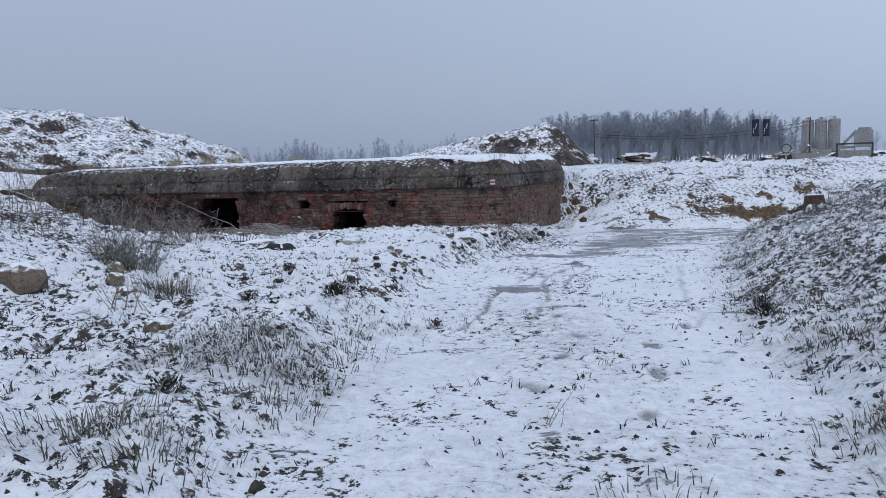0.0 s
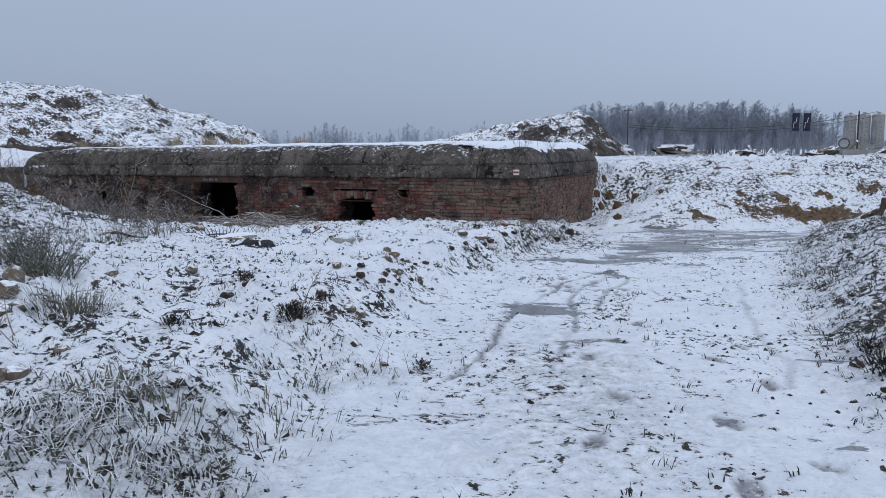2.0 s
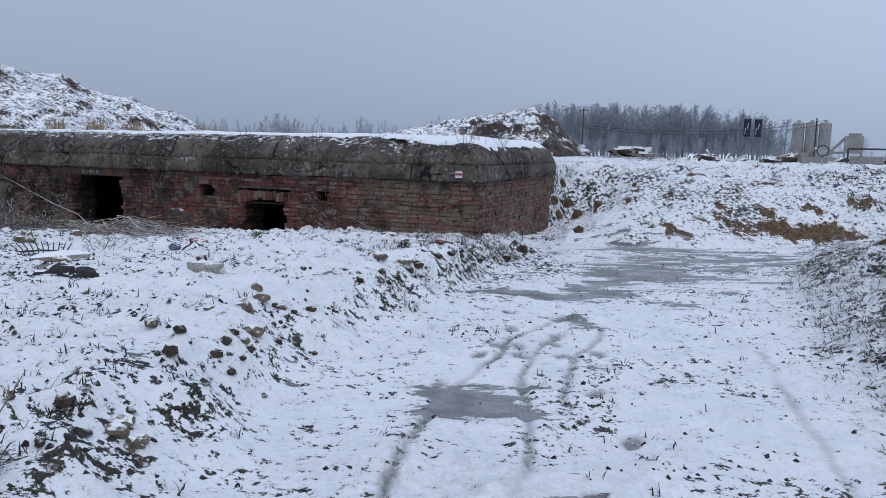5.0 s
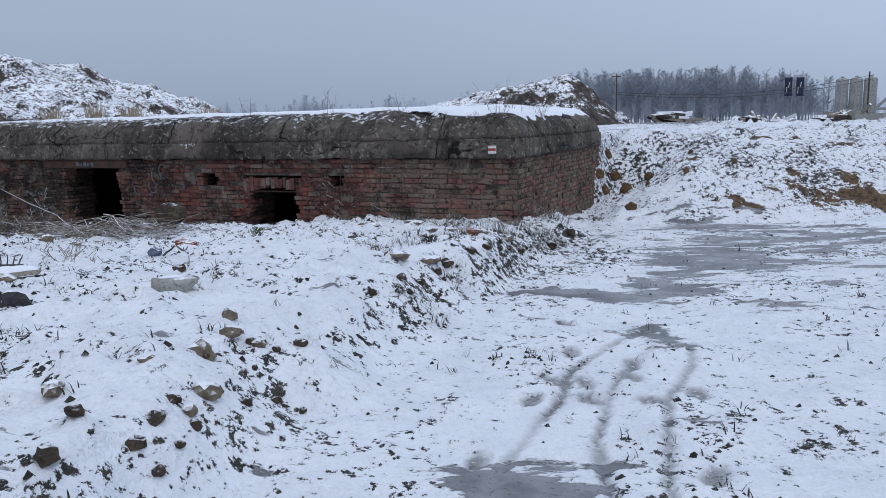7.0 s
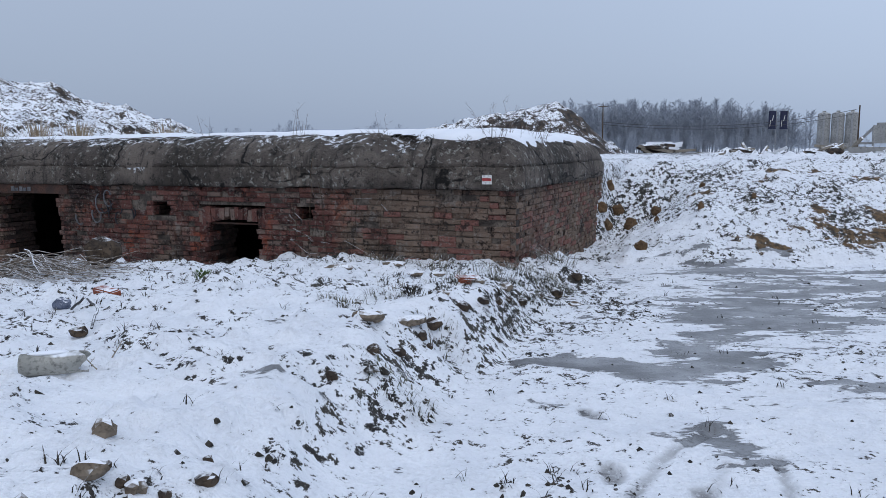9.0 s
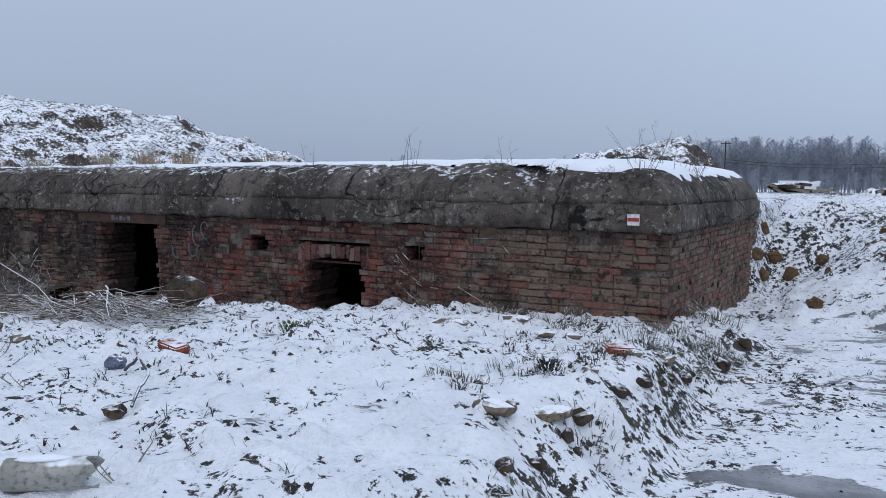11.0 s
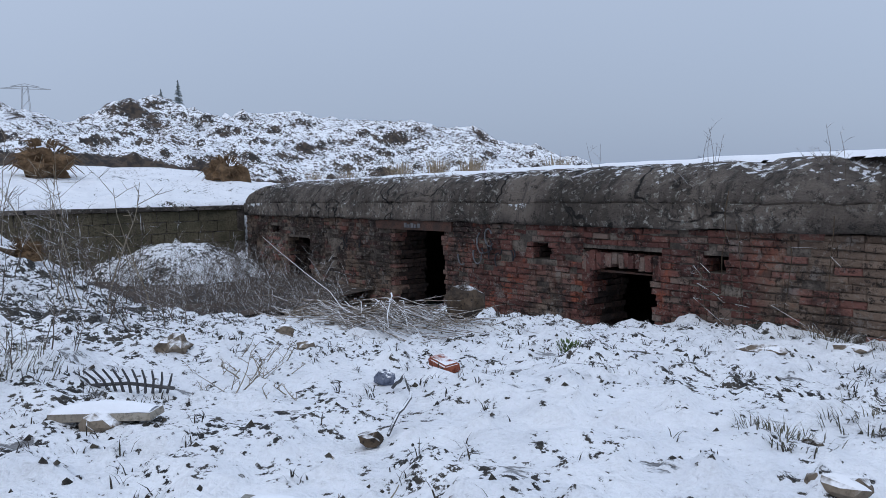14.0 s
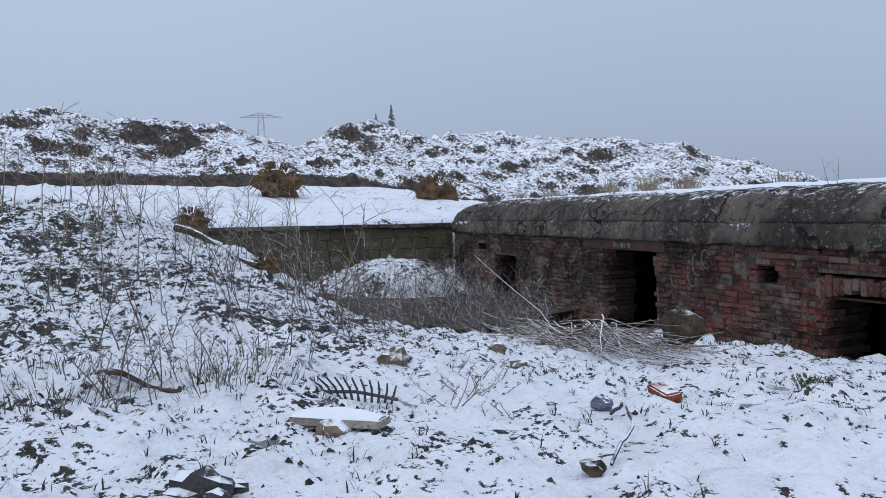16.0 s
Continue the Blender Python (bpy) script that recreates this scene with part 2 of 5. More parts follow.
M_GROUND, M_HEAP = ground_material(), heap_material()
M_BRICK, M_BRICKS = brick_material(False), brick_material(True)
M_CONC = concrete_material()
M_MORTAR = two_tone("mortar", (0.060, 0.050, 0.043), (0.22, 0.185, 0.155), 3.5, 0.95, None, 30, 0.9, 0.03)
# near-black plaster: the unlit rooms' shade is put into the colour
M_DARK = two_tone("shaded_plaster", (0.014, 0.013, 0.012), (0.03, 0.026, 0.024), 2.0, 0.95)
# darker brick for the reveals: soot and the recess's shade in one colour
M_JAMBSHADE = two_tone("sooty_shaded_brick", (0.030, 0.024, 0.022), (0.075, 0.048, 0.040), 5.0, 0.95, None, 24.0, 0.8, 0.03)
M_STEEL = two_tone("rusty_lintel", (0.055, 0.036, 0.030), (0.10, 0.05, 0.036), 6.0, 0.8)
M_STONE = two_tone("stone", (0.105, 0.083, 0.062), (0.19, 0.155, 0.118), 4.0, 0.9, (0.62, 0.95, 14.0), vary=0.2)
M_WALLSTONE = two_tone("mossy_stone", (0.055, 0.050, 0.030), (0.125, 0.105, 0.068), 1.5, 0.95, (0.9, 1.15, 5.0, 0.8), 24.0, 0.8, 0.04, vary=0.12)
M_WOOD = two_tone("weathered_board", (0.24, 0.21, 0.17), (0.34, 0.31, 0.26), 6.0, 0.9, (0.5, 0.75, 5.0))
M_BARK = two_tone("bark", (0.055, 0.040, 0.028), (0.125, 0.088, 0.058), 8.0, 0.95, (0.55, 0.85, 9.0))
M_ROOT = two_tone("earthy_root", (0.10, 0.060, 0.032), (0.19, 0.12, 0.065), 5.0, 0.95, None, 20.0, 0.8, 0.05)
M_BRUSH = two_tone("snowy_brushwood", (0.13, 0.10, 0.075), (0.26, 0.22, 0.175), 8.0, 0.9, (0.35, 0.8, 14.0))
M_TWIG = two_tone("frosted_twig", (0.085, 0.064, 0.050), (0.17, 0.14, 0.115), 8.0, 0.9, (0.35, 0.8, 30.0, 0.8))
M_CLOD = two_tone("dark_earth", (0.040, 0.031, 0.025), (0.095, 0.068, 0.046), 6.0, 0.95, (0.75, 1.05, 12.0), 30.0, 0.8, 0.03)
M_FROST = two_tone("frosted_leaf_blade", (0.075, 0.078, 0.055), (0.20, 0.195, 0.155), 6.0, 0.9, (0.5, 0.95, 25.0, 0.7))
M_STRAW = two_tone("pale_straw", (0.22, 0.165, 0.105), (0.36, 0.29, 0.20), 6.0, 0.9, (0.8, 1.1, 25.0, 0.6))
M_STALK = two_tone("dry_stalk", (0.19, 0.15, 0.105), (0.30, 0.26, 0.20), 6.0, 0.9, (0.55, 0.95, 20.0, 0.6))
M_GRASS = two_tone("frosted_grass", (0.075, 0.072, 0.048), (0.21, 0.195, 0.15), 6.0, 0.9, (0.55, 0.95, 30.0, 0.7))
M_LEAF = two_tone("dark_leaf", (0.024, 0.022, 0.019), (0.060, 0.052, 0.040), 9.0, 0.9, (0.75, 1.1, 30.0, 0.8))
# frosted branches paled to blue-grey: the mist is put into the base colour
M_FAR = two_tone("hazy_frost_branch", (0.285, 0.315, 0.365), (0.37, 0.405, 0.46), 0.4, 0.95, None, 3.0)

def plain_snow():
    k = Mat("clean_snow", 0.7)
    k.colour(k.mix(k.noise(3.0, 4), SNOW, (0.73, 0.765, 0.82)))
    k.bump(k.noise(18.0, 4), 0.5, 0.02)
    return k.m


M_SNOW = plain_snow()
M_METAL = two_tone("galvanised", (0.30, 0.31, 0.32), (0.40, 0.41, 0.42), 2.0, 0.6)
M_SILO = two_tone("silo_paint", (0.30, 0.305, 0.30), (0.40, 0.40, 0.39), 0.4, 0.7, None, 3.0)
M_DARKMETAL = two_tone("dark_metal", (0.06, 0.06, 0.065), (0.09, 0.09, 0.095), 3.0, 0.6)
M_FLAG = two_tone("navy_cloth", (0.025, 0.030, 0.065), (0.04, 0.045, 0.085), 2.0, 0.8)
M_WHITE = two_tone("white_paint", (0.68, 0.68, 0.66), (0.78, 0.78, 0.77), 12.0, 0.6)
M_RED = two_tone("red_paint", (0.36, 0.05, 0.05), (0.45, 0.08, 0.07), 12.0, 0.6)
M_REDBRICK = two_tone("broken_red_brick", (0.22, 0.055, 0.03), (0.32, 0.10, 0.055), 8.0, 0.9, (0.8, 1.05, 12.0))
M_BLACK = two_tone("black_plastic", (0.03, 0.03, 0.032), (0.05, 0.05, 0.052), 4.0, 0.5, (0.7, 0.95, 12.0))
M_RAG = two_tone("blue_grey_rag", (0.09, 0.11, 0.16), (0.16, 0.18, 0.24), 14.0, 0.9, (0.7, 0.95, 12.0))
M_PIPE = two_tone("pale_pipe", (0.30, 0.30, 0.27), (0.40, 0.39, 0.35), 3.0, 0.7, (0.8, 1.0, 6.0))
M_GREEN = two_tone("green_leaf", (0.06, 0.10, 0.03), (0.10, 0.15, 0.05), 14.0, 0.8, (0.75, 0.95, 30.0))
M_SPRAYRED = two_tone("faded_red_spray", (0.30, 0.075, 0.05), (0.24, 0.09, 0.06), 7.0, 0.9)
M_SPRAYPALE = two_tone("faded_pale_spray", (0.12, 0.125, 0.135), (0.18, 0.18, 0.19), 7.0, 0.9)
M_SPRAYBLACK = two_tone("black_spray", (0.025, 0.025, 0.03), (0.04, 0.04, 0.045), 7.0, 0.8)
M_SPRUCE = two_tone("frosted_spruce", (0.16, 0.19, 0.19), (0.24, 0.26, 0.27), 0.6, 0.95, None, 4.0)


# ---- mesh helpers ----
class Mb:
    """Vertices and faces that grow into one mesh."""

    def __init__(self):
        self.v, self.f = [], []

    def box(self, x0, x1, y0, y1, z0, z1, j=0.0):
        i = len(self.v)
        r = (lambda: random.uniform(-j, j)) if j else (lambda: 0.0)
        for z in (z0, z1):
            for x, y in ((x0, y0), (x1, y0), (x1, y1), (x0, y1)):
                self.v.append((x + r(), y + r(), z + r()))
        for q in ((3, 2, 1, 0), (4, 5, 6, 7), (0, 1, 5, 4), (1, 2, 6, 5), (2, 3, 7, 6), (3, 0, 4, 7)):
            self.f.append([i + a for a in q])
        return self

    def tube(self, pts, r0, r1, sides=5, cap=True):
        i, n = len(self.v), len(pts)
        pts = [Vector(p) for p in pts]
        for k, p in enumerate(pts):
            d = (pts[min(k + 1, n - 1)] - pts[max(k - 1, 0)])
            d = d.normalized() if d.length > 1e-9 else Vector((0, 0, 1))
            a = d.orthogonal().normalized()
            b = d.cross(a)
            r = r0 + (r1 - r0) * k / max(n - 1, 1)
            for s in range(sides):
                w = 2 * math.pi * s / sides
                self.v.append(tuple(p + (a * math.cos(w) + b * math.sin(w)) * r))
        for k in range(n - 1):
            for s in range(sides):
                t = (s + 1) % sides
                self.f.append([i + k * sides + s, i + k * sides + t, i + (k + 1) * sides + t, i + (k + 1) * sides + s])
        if cap:
            self.f.append([i + s for s in reversed(range(sides))])
            self.f.append([i + (n - 1) * sides + s for s in range(sides)])
        return self

    def blade(self, p, d, w, h, lean):
        """A bent blade of grass or leaf from p in the plan direction d."""
        p, d = Vector(p), Vector((d[0], d[1], 0))
        s = Vector((-d.y, d.x, 0)) * w
        i = len(self.v)
        m = p + d * lean * 0.35 + Vector((0, 0, h * 0.62))
        e = p + d * lean + Vector((0, 0, h))
        self.v += [tuple(p - s), tuple(p + s), tuple(m + s * 0.8), tuple(m - s * 0.8), tuple(e)]
        self.f += [[i, i + 1, i + 2, i + 3], [i + 3, i + 2, i + 4]]
        return self

    def rock(self, c, rx, ry, rz, rough=0.3, sub=2):
        b = bmesh.new()
        bmesh.ops.create_icosphere(b, subdivisions=sub, radius=1.0)
        o = Vector([random.uniform(-50, 50) for _ in range(3)])
        i = len(self.v)
        for v in b.verts:
            q = v.co * (1 + rough * noise.noise(v.co * 1.3 + o) + rough * 0.5 * noise.noise(v.co * 3.1 + o))
            q.z = max(q.z, -0.75)
            self.v.append((c[0] + q.x * rx, c[1] + q.y * ry, c[2] + q.z * rz))
        for f in b.faces:
            self.f.append([i + v.index for v in f.verts])
        b.free()
        return self

    def mesh(self, name, material, smooth=False):
        me = bpy.data.meshes.new(name)
        me.from_pydata(self.v, [], self.f)
        me.materials.append(material)
        if smooth:
            me.polygons.foreach_set("use_smooth", [True] * len(me.polygons))
        me.update()
        return me


def part(name, mb, material, parent=None, label="", smooth=False):
    ob = new(name, mb.mesh(name, material, smooth))
    ob.parent = parent
    return tagged(ob, label)


def thing(name, mb, material, label, category, group="", kind="", m=None, smooth=False):
    ob = tagged(part(name, mb, material, None, "", smooth), label, category, group, kind)
    if m is not None:
        ob.matrix_basis = m
    return ob


def empty(name, m, label, category, group="", kind=""):
    ob = tagged(new(name), label, category, group, kind)
    ob.matrix_basis = m
    return ob


def lattice(ix, iy, seed):
    h = (ix * 374761393 + iy * 668265263 + seed * 974634777) & 0x7FFFFFFF
    h = ((h ^ (h >> 13)) * 1274126177) & 0x7FFFFFFF
    return ((h ^ (h >> 16)) & 0xFFFF) / 65535.0


def vnoise(x, y, seed=0):
    """Smooth noise in -1..1 for arrays."""
    fx, fy = np.floor(x), np.floor(y)
    ix, iy = fx.astype(np.int64), fy.astype(np.int64)
    u, v = x - fx, y - fy
    u, v = u * u * (3 - 2 * u), v * v * (3 - 2 * v)
    a, b = lattice(ix, iy, seed), lattice(ix + 1, iy, seed)
    c, d = lattice(ix, iy + 1, seed), lattice(ix + 1, iy + 1, seed)
    return 2 * ((a * (1 - u) + b * u) * (1 - v) + (c * (1 - u) + d * u) * v) - 1


def fbm(x, y, octaves=4, seed=0):
    t, a = 0, 1.0
    for o in range(octaves):
        t = t + a * vnoise(x * 2 ** o + 17.3 * o, y * 2 ** o - 9.1 * o, seed + o)
        a *= 0.5
    return t


def sstep(v, a, b):
    w = np.clip((v - a) / (b - a), 0, 1)
    return w * w * (3 - 2 * w)


def blob(x, y, cx, cy, rx, ry, turn=0.0):
    c, s = math.cos(radians(turn)), math.sin(radians(turn))
    u, v = (x - cx) * c + (y - cy) * s, -(x - cx) * s + (y - cy) * c
    return np.exp(-((u / rx) ** 2 + (v / ry) ** 2))


# ---- plan: the bunker's own frame, x to the right along its front, y inwards ----
BX, BY, BTURN = 1.25, 18.63, -22.98
BUNKER = pose(BX, BY, 0, 0, 0, BTURN)
CB, SB = math.cos(radians(BTURN)), math.sin(radians(BTURN))
X_LEFT, X_RIGHT, DEPTH = -16.0, 0.38, 5.6
LEDGE = 0.82


def to_bunker(x, y):
    return (x - BX) * CB + (y - BY) * SB, -(x - BX) * SB + (y - BY) * CB


def road_edge(y):
    return np.interp(y, (-3, 6, 9, 11.3, 14.3, 16, 17.3, 20), (-1.4, -0.95, -0.8, -0.45, 0.5, 1.2, 1.85, 2.7))


def mound_foot(y):
    return np.interp(y, (-6, 4, 8, 12, 16, 19, 22), (0.9, 2.15, 3.05, 4.4, 6.0, 7.6, 9.0))


def far_hump(lx, ly):
    return sstep(blob(lx, ly, -15.1, -1.9, 1.9, 1.8), 0.08, 1.0)


def ground_height(x, y, fine=True):
    lx, ly = to_bunker(x, y)
    z = np.maximum(-0.03 * y, -0.48)
    rag = 0.28 * vnoise(x * 1.1, y * 1.1, 5) + 0.12 * vnoise(x * 3.1, y * 3.1, 6)
    # trodden bank beside the track
    left = sstep(road_edge(y) - x + rag, -0.35, 0.55)
    z = z + left * (0.10 - 0.047 * np.clip(y - 13.8, 0, 7) + 0.04 * vnoise(x * 0.6, y * 0.6, 7) - z)
    # overgrown spoil by the hollow
    z = z + 0.80 * blob(x, y, -6.6, 8.6, 2.3, 2.0) + 1.40 * blob(x, y, -10.6, 14.6, 3.4, 2.6, 20) + 0.5 * blob(x, y, -9.0, 10.5, 3, 3)
    low = sstep(lx, -16.2, -15.0) * (1 - sstep(lx, -8.0, -5.0)) * sstep(ly, -7.2, -3.4) * (1 - 0.55 * blob(lx, ly, -15.5, -1.0, 2.0, 1.6))
    z = z - 0.72 * low * (1 - 0.75 * blob(x, y, -10.4, 14.2, 3.4, 2.6, 20))
    z = z - 0.42 * np.exp(-(np.minimum(ly, 0) / 1.0) ** 2) * (1 - sstep(lx, -4.6, -2.6)) * sstep(lx, -15.5, -8)
    # snowed-over hump against the bunker's far end
    z = z + (0.16 - z) * far_hump(lx, ly)
    # bank at the end of the track
    foot = 20.5 + 0.05 * (x - 6) + 0.25 * vnoise(x * 0.7, y * 0.3, 8)
    rise = np.clip((y - foot) / 4.3, 0, 1)
    rise = rise ** 0.8 * (1 - 0.15 * rise)
    right = sstep(lx, 0.2, 0.6)
    z = z + right * np.maximum(sstep(lx, 0.55, 2.6), sstep(ly, 5.4, 7.5)) * rise * 1.75 * (1 - sstep(y, 34, 90) * 0.85)
    # grassy mound on the other side of the track
    m = np.clip(x - mound_foot(y) + 0.2 * vnoise(x, y, 9), 0, 30)
    mz = 0.40 * m - 0.018 * np.minimum(m, 10) ** 2
    z = z + np.minimum(mz, 1.65) * (1 - sstep(y, 16.5, 22.5)) * sstep(y, -30, -10)
    # behind and beside the bunker
    back = sstep(ly, 5.1, 5.4) * (1 - right)
    z = z + back * (1.05 - z) * (1 - sstep(np.hypot(x, y), 70, 160))
    terr = (1 - sstep(lx, -16.33, -16.12)) * (1 - sstep(-ly, 9, 13) * 0)
    tz = 1.12 + 0.115 * np.clip(-16.3 - lx, 0, 12) * (1 - sstep(ly, 1.0, 9.0)) + 0.06 * vnoise(x * 0.4, y * 0.4, 10)
    z = z + terr * (np.maximum(tz, z) - z) * (1 - sstep(np.hypot(x, y), 70, 160))
    inside = sstep(lx, X_LEFT + 0.25, X_LEFT + 0.4) * (1 - sstep(lx, X_RIGHT - 0.4, X_RIGHT - 0.2)) * sstep(ly, 0.2, 0.4) * (1 - sstep(ly, 5.15, 5.35))
    z = z + inside * (-1.0 - z)
    z = z * (1 - sstep(np.hypot(x, y), 120, 300))
    if fine:
        flat = ice_mask(x, y)
        near = 1 - sstep(np.hypot(x, y - 10), 30, 60)
        rough = 0.6 + 0.9 * left + 1.1 * right * sstep(rise, 0.02, 0.2) + 0.9 * sstep(m, 0, 0.5) + 0.9 * low
        hump = np.maximum(vnoise(x * 6.5, y * 6.5, 21), 0.25) - 0.25 + 0.6 * (np.maximum(vnoise(x * 12, y * 12, 22), 0.3) - 0.3)
        z = z + near * (1 - 0.9 * sstep(flat, 0.35, 0.6)) * rough * (0.042 * fbm(x * 1.9, y * 1.9, 4, 11) + 0.075 * hump)
        z = z - 0.028 * track_mask(x, y) * near
    return z


def ice_mask(x, y):
    v = 1.0 * blob(x, y, 0.95, 10.38, 0.50, 0.50) + 0.80 * blob(x, y, 1.9, 14.85, 0.95, 0.30, -25) + 0.60 * blob(x, y, 2.9, 15.2, 0.6, 0.8) + 0.75 * blob(x, y, 3.9, 16.9, 0.8, 1.2, -20)
    v = v + 0.72 * blob(x, y, 6.3, 18.7, 2.6, 1.4, 5) + 0.45 * blob(x, y, 5.3, 16.4, 1.8, 0.9) + 0.45 * blob(x, y, 4.0, 14.2, 0.9, 0.4) + 0.65 * blob(x, y, 2.4, 13.05, 0.30, 0.35) + 0.6 * blob(x, y, 4.9, 20.0, 1.2, 0.5)
    return v + 0.25 * track_mask(x, y)


def line_distance(x, y, line):
    best = np.full(np.shape(x), 1e9)
    for (ax, ay), (bx, by) in zip(line, line[1:]):
        t = np.clip(((x - ax) * (bx - ax) + (y - ay) * (by - ay)) / ((bx - ax) ** 2 + (by - ay) ** 2), 0, 1)
        best = np.minimum(best, np.hypot(x - ax - t * (bx - ax), y - ay - t * (by - ay)))
    return best


# wheel ruts: half width, depth of the mark, line
RUTS = (
    (0.034, 0.95, ((0.05, 7.5), (0.29, 7.97), (0.46, 9.1), (0.74, 10.3), (1.0, 10.93), (1.17, 11.4), (1.42, 12.1), (1.64, 12.57), (1.86, 12.91), (2.3, 13.3))),
    (0.030, 0.75, ((0.85, 7.8), (1.01, 8.49), (1.26, 9.41), (1.36, 10.2), (1.40, 10.97), (1.55, 11.52), (1.78, 12.12), (2.17, 12.77))),
    (0.030, 0.65, ((1.62, 10.3), (1.75, 10.95), (1.97, 11.65), (2.32, 12.33), (2.5, 12.9))),
    (0.035, 0.45, ((2.41, 7.3), (2.73, 8.05), (2.7, 8.31), (3.05, 9.79), (3.72, 11.95))),
)
STEPS = ((0.76, 10.77), (1.5, 12.64), (1.5, 11.96), (1.45, 11.64), (1.09, 11.65), (1.89, 12.35), (1.83, 12.1), (1.84, 11.55), (1.87, 10.51), (2.14, 11.68), (1.62, 13.73), (1.29, 12.02),
         (1.17, 8.21), (2.54, 8.63), (2.17, 8.14), (1.52, 8.77), (1.9, 9.6), (2.3, 7.4), (1.2, 7.1), (1.75, 6.6), (0.9, 6.2), (1.5, 5.6), (2.0, 5.9), (0.55, 5.3), (1.2, 4.7))


def track_mask(x, y):
    t = 0
    wob = 0.03 * vnoise(x * 2.3, y * 2.3, 32)
    for w, depth, line in RUTS:
        d = line_distance(x + wob, y, line)
        t = np.maximum(t, depth * (1 - sstep(d, 0.45 * w, 1.35 * w)) * np.clip(0.75 + 0.6 * vnoise(x * 1.9, y * 1.9, 31), 0, 1))
    for k, (a, b) in enumerate(STEPS):
        t = np.maximum(t, 0.8 * sstep(blob(x + wob, y + wob, a, b, 0.075, 0.15, -20 + 17 * (k % 4)), 0.35, 0.7))
    return t


LUT_X, LUT_Y = np.arange(-14, 12, 0.05), np.arange(0, 26, 0.05)
LUT = ground_height(*np.meshgrid(LUT_X, LUT_Y))


def gz(x, y):
    """The ground's height at one place."""
    if -13.9 < x < 11.8 and 0.1 < y < 25.8:
        u, v = (x + 14) / 0.05, y / 0.05
        i, j = int(u), int(v)
        u, v = u - i, v - j
        a = LUT[j, i] * (1 - u) + LUT[j, i + 1] * u
        return float(a * (1 - v) + (LUT[j + 1, i] * (1 - u) + LUT[j + 1, i + 1] * u) * v)
    return float(ground_height(np.array([float(x)]), np.array([float(y)]))[0])


def spaced(stops):
    """Grid lines between stops (place, step)."""
    out = []
    for (a, step), (b, _) in zip(stops, stops[1:]):
        n = max(1, round((b - a) / step))
        out += [a + (b - a) * k / n for k in range(n)]
    return np.array(out + [stops[-1][0]])


def grid_object(name, xs, ys, height, material, masks=None, keep=None):
    gx, gy = np.meshgrid(xs, ys)
    z = height(gx, gy)
    nx, ny = len(xs), len(ys)
    co = np.stack([gx, gy, z], -1).reshape(-1, 3)
    ix = np.arange(nx * ny).reshape(ny, nx)
    q = np.stack([ix[:-1, :-1], ix[:-1, 1:], ix[1:, 1:], ix[1:, :-1]], -1).reshape(-1, 4)
    if keep is not None:
        ok = keep(gx, gy, z).reshape(-1)
        q = q[ok[q].any(axis=1)]
        used, q = np.unique(q, return_inverse=True)
        co, q = co[used], q.reshape(-1, 4)
    else:
        used = np.arange(len(co))
    me = bpy.data.meshes.new(name)
    me.vertices.add(len(co))
    me.vertices.foreach_set("co", co.reshape(-1))
    me.loops.add(q.size)
    me.loops.foreach_set("vertex_index", q.reshape(-1).astype(np.int32))
    me.polygons.add(len(q))
    me.polygons.foreach_set("loop_start", np.arange(0, q.size, 4, dtype=np.int32))
    me.polygons.foreach_set("use_smooth", np.ones(len(q), dtype=bool))
    me.update(calc_edges=True)
    me.validate()
    for key, f in (masks or {}).items():
        a = me.attributes.new(key, "FLOAT", "POINT")
        a.data.foreach_set("value", np.broadcast_to(f(gx, gy), gx.shape).reshape(-1)[used].astype(np.float32))
    me.materials.append(material)
    return new(name, me)


# ---- ground ----
def bare_mask(x, y):
    lx, ly = to_bunker(x, y)
    left = sstep(road_edge(y) - x, -0.4, 0.6)
    b = 0.30 + 0.11 * left + 0.13 * left * (1 - sstep(y, 6, 11))
    edge = np.exp(-((road_edge(y) - x) / 0.35) ** 2)
    b = b + 0.10 * edge * sstep(y, 7, 10)
    b = b + 0.35 * sstep(x - mound_foot(y), -0.3, 0.6) * (1 - sstep(y, 17, 21)) + 0.25 * blob(x, y, -4.0, 12.3, 1.6, 1.3) + 0.26 * sstep(y, 20.3, 21.3) * sstep(x, 2, 3) * (1 - 0.5 * sstep(y, 24, 27))
    b = b + 0.31 * sstep(-x, 5.0, 6.5) * sstep(lx, -16, -15.5) + 0.2 * np.exp(-((ly + 0.3) / 0.6) ** 2)
    b = b + 0.42 * far_hump(lx, ly) - 0.32 * sstep(-lx, 6, 8) * sstep(ly, -9.0, -6.5) * sstep(lx, -16, -15.5)
    b = b - 0.30 * (1 - sstep(lx, -16.5, -16)) - 0.12 * blob(x, y, -0.5, 14, 2.5, 2.0)
    b = b + 0.75 * sstep(y, 36, 46) * sstep(x, 8, 13) * (1 - sstep(y, 170, 230))
    return np.clip(b + 0.22 * vnoise(x * 0.8, y * 0.8, 41), 0, 1)


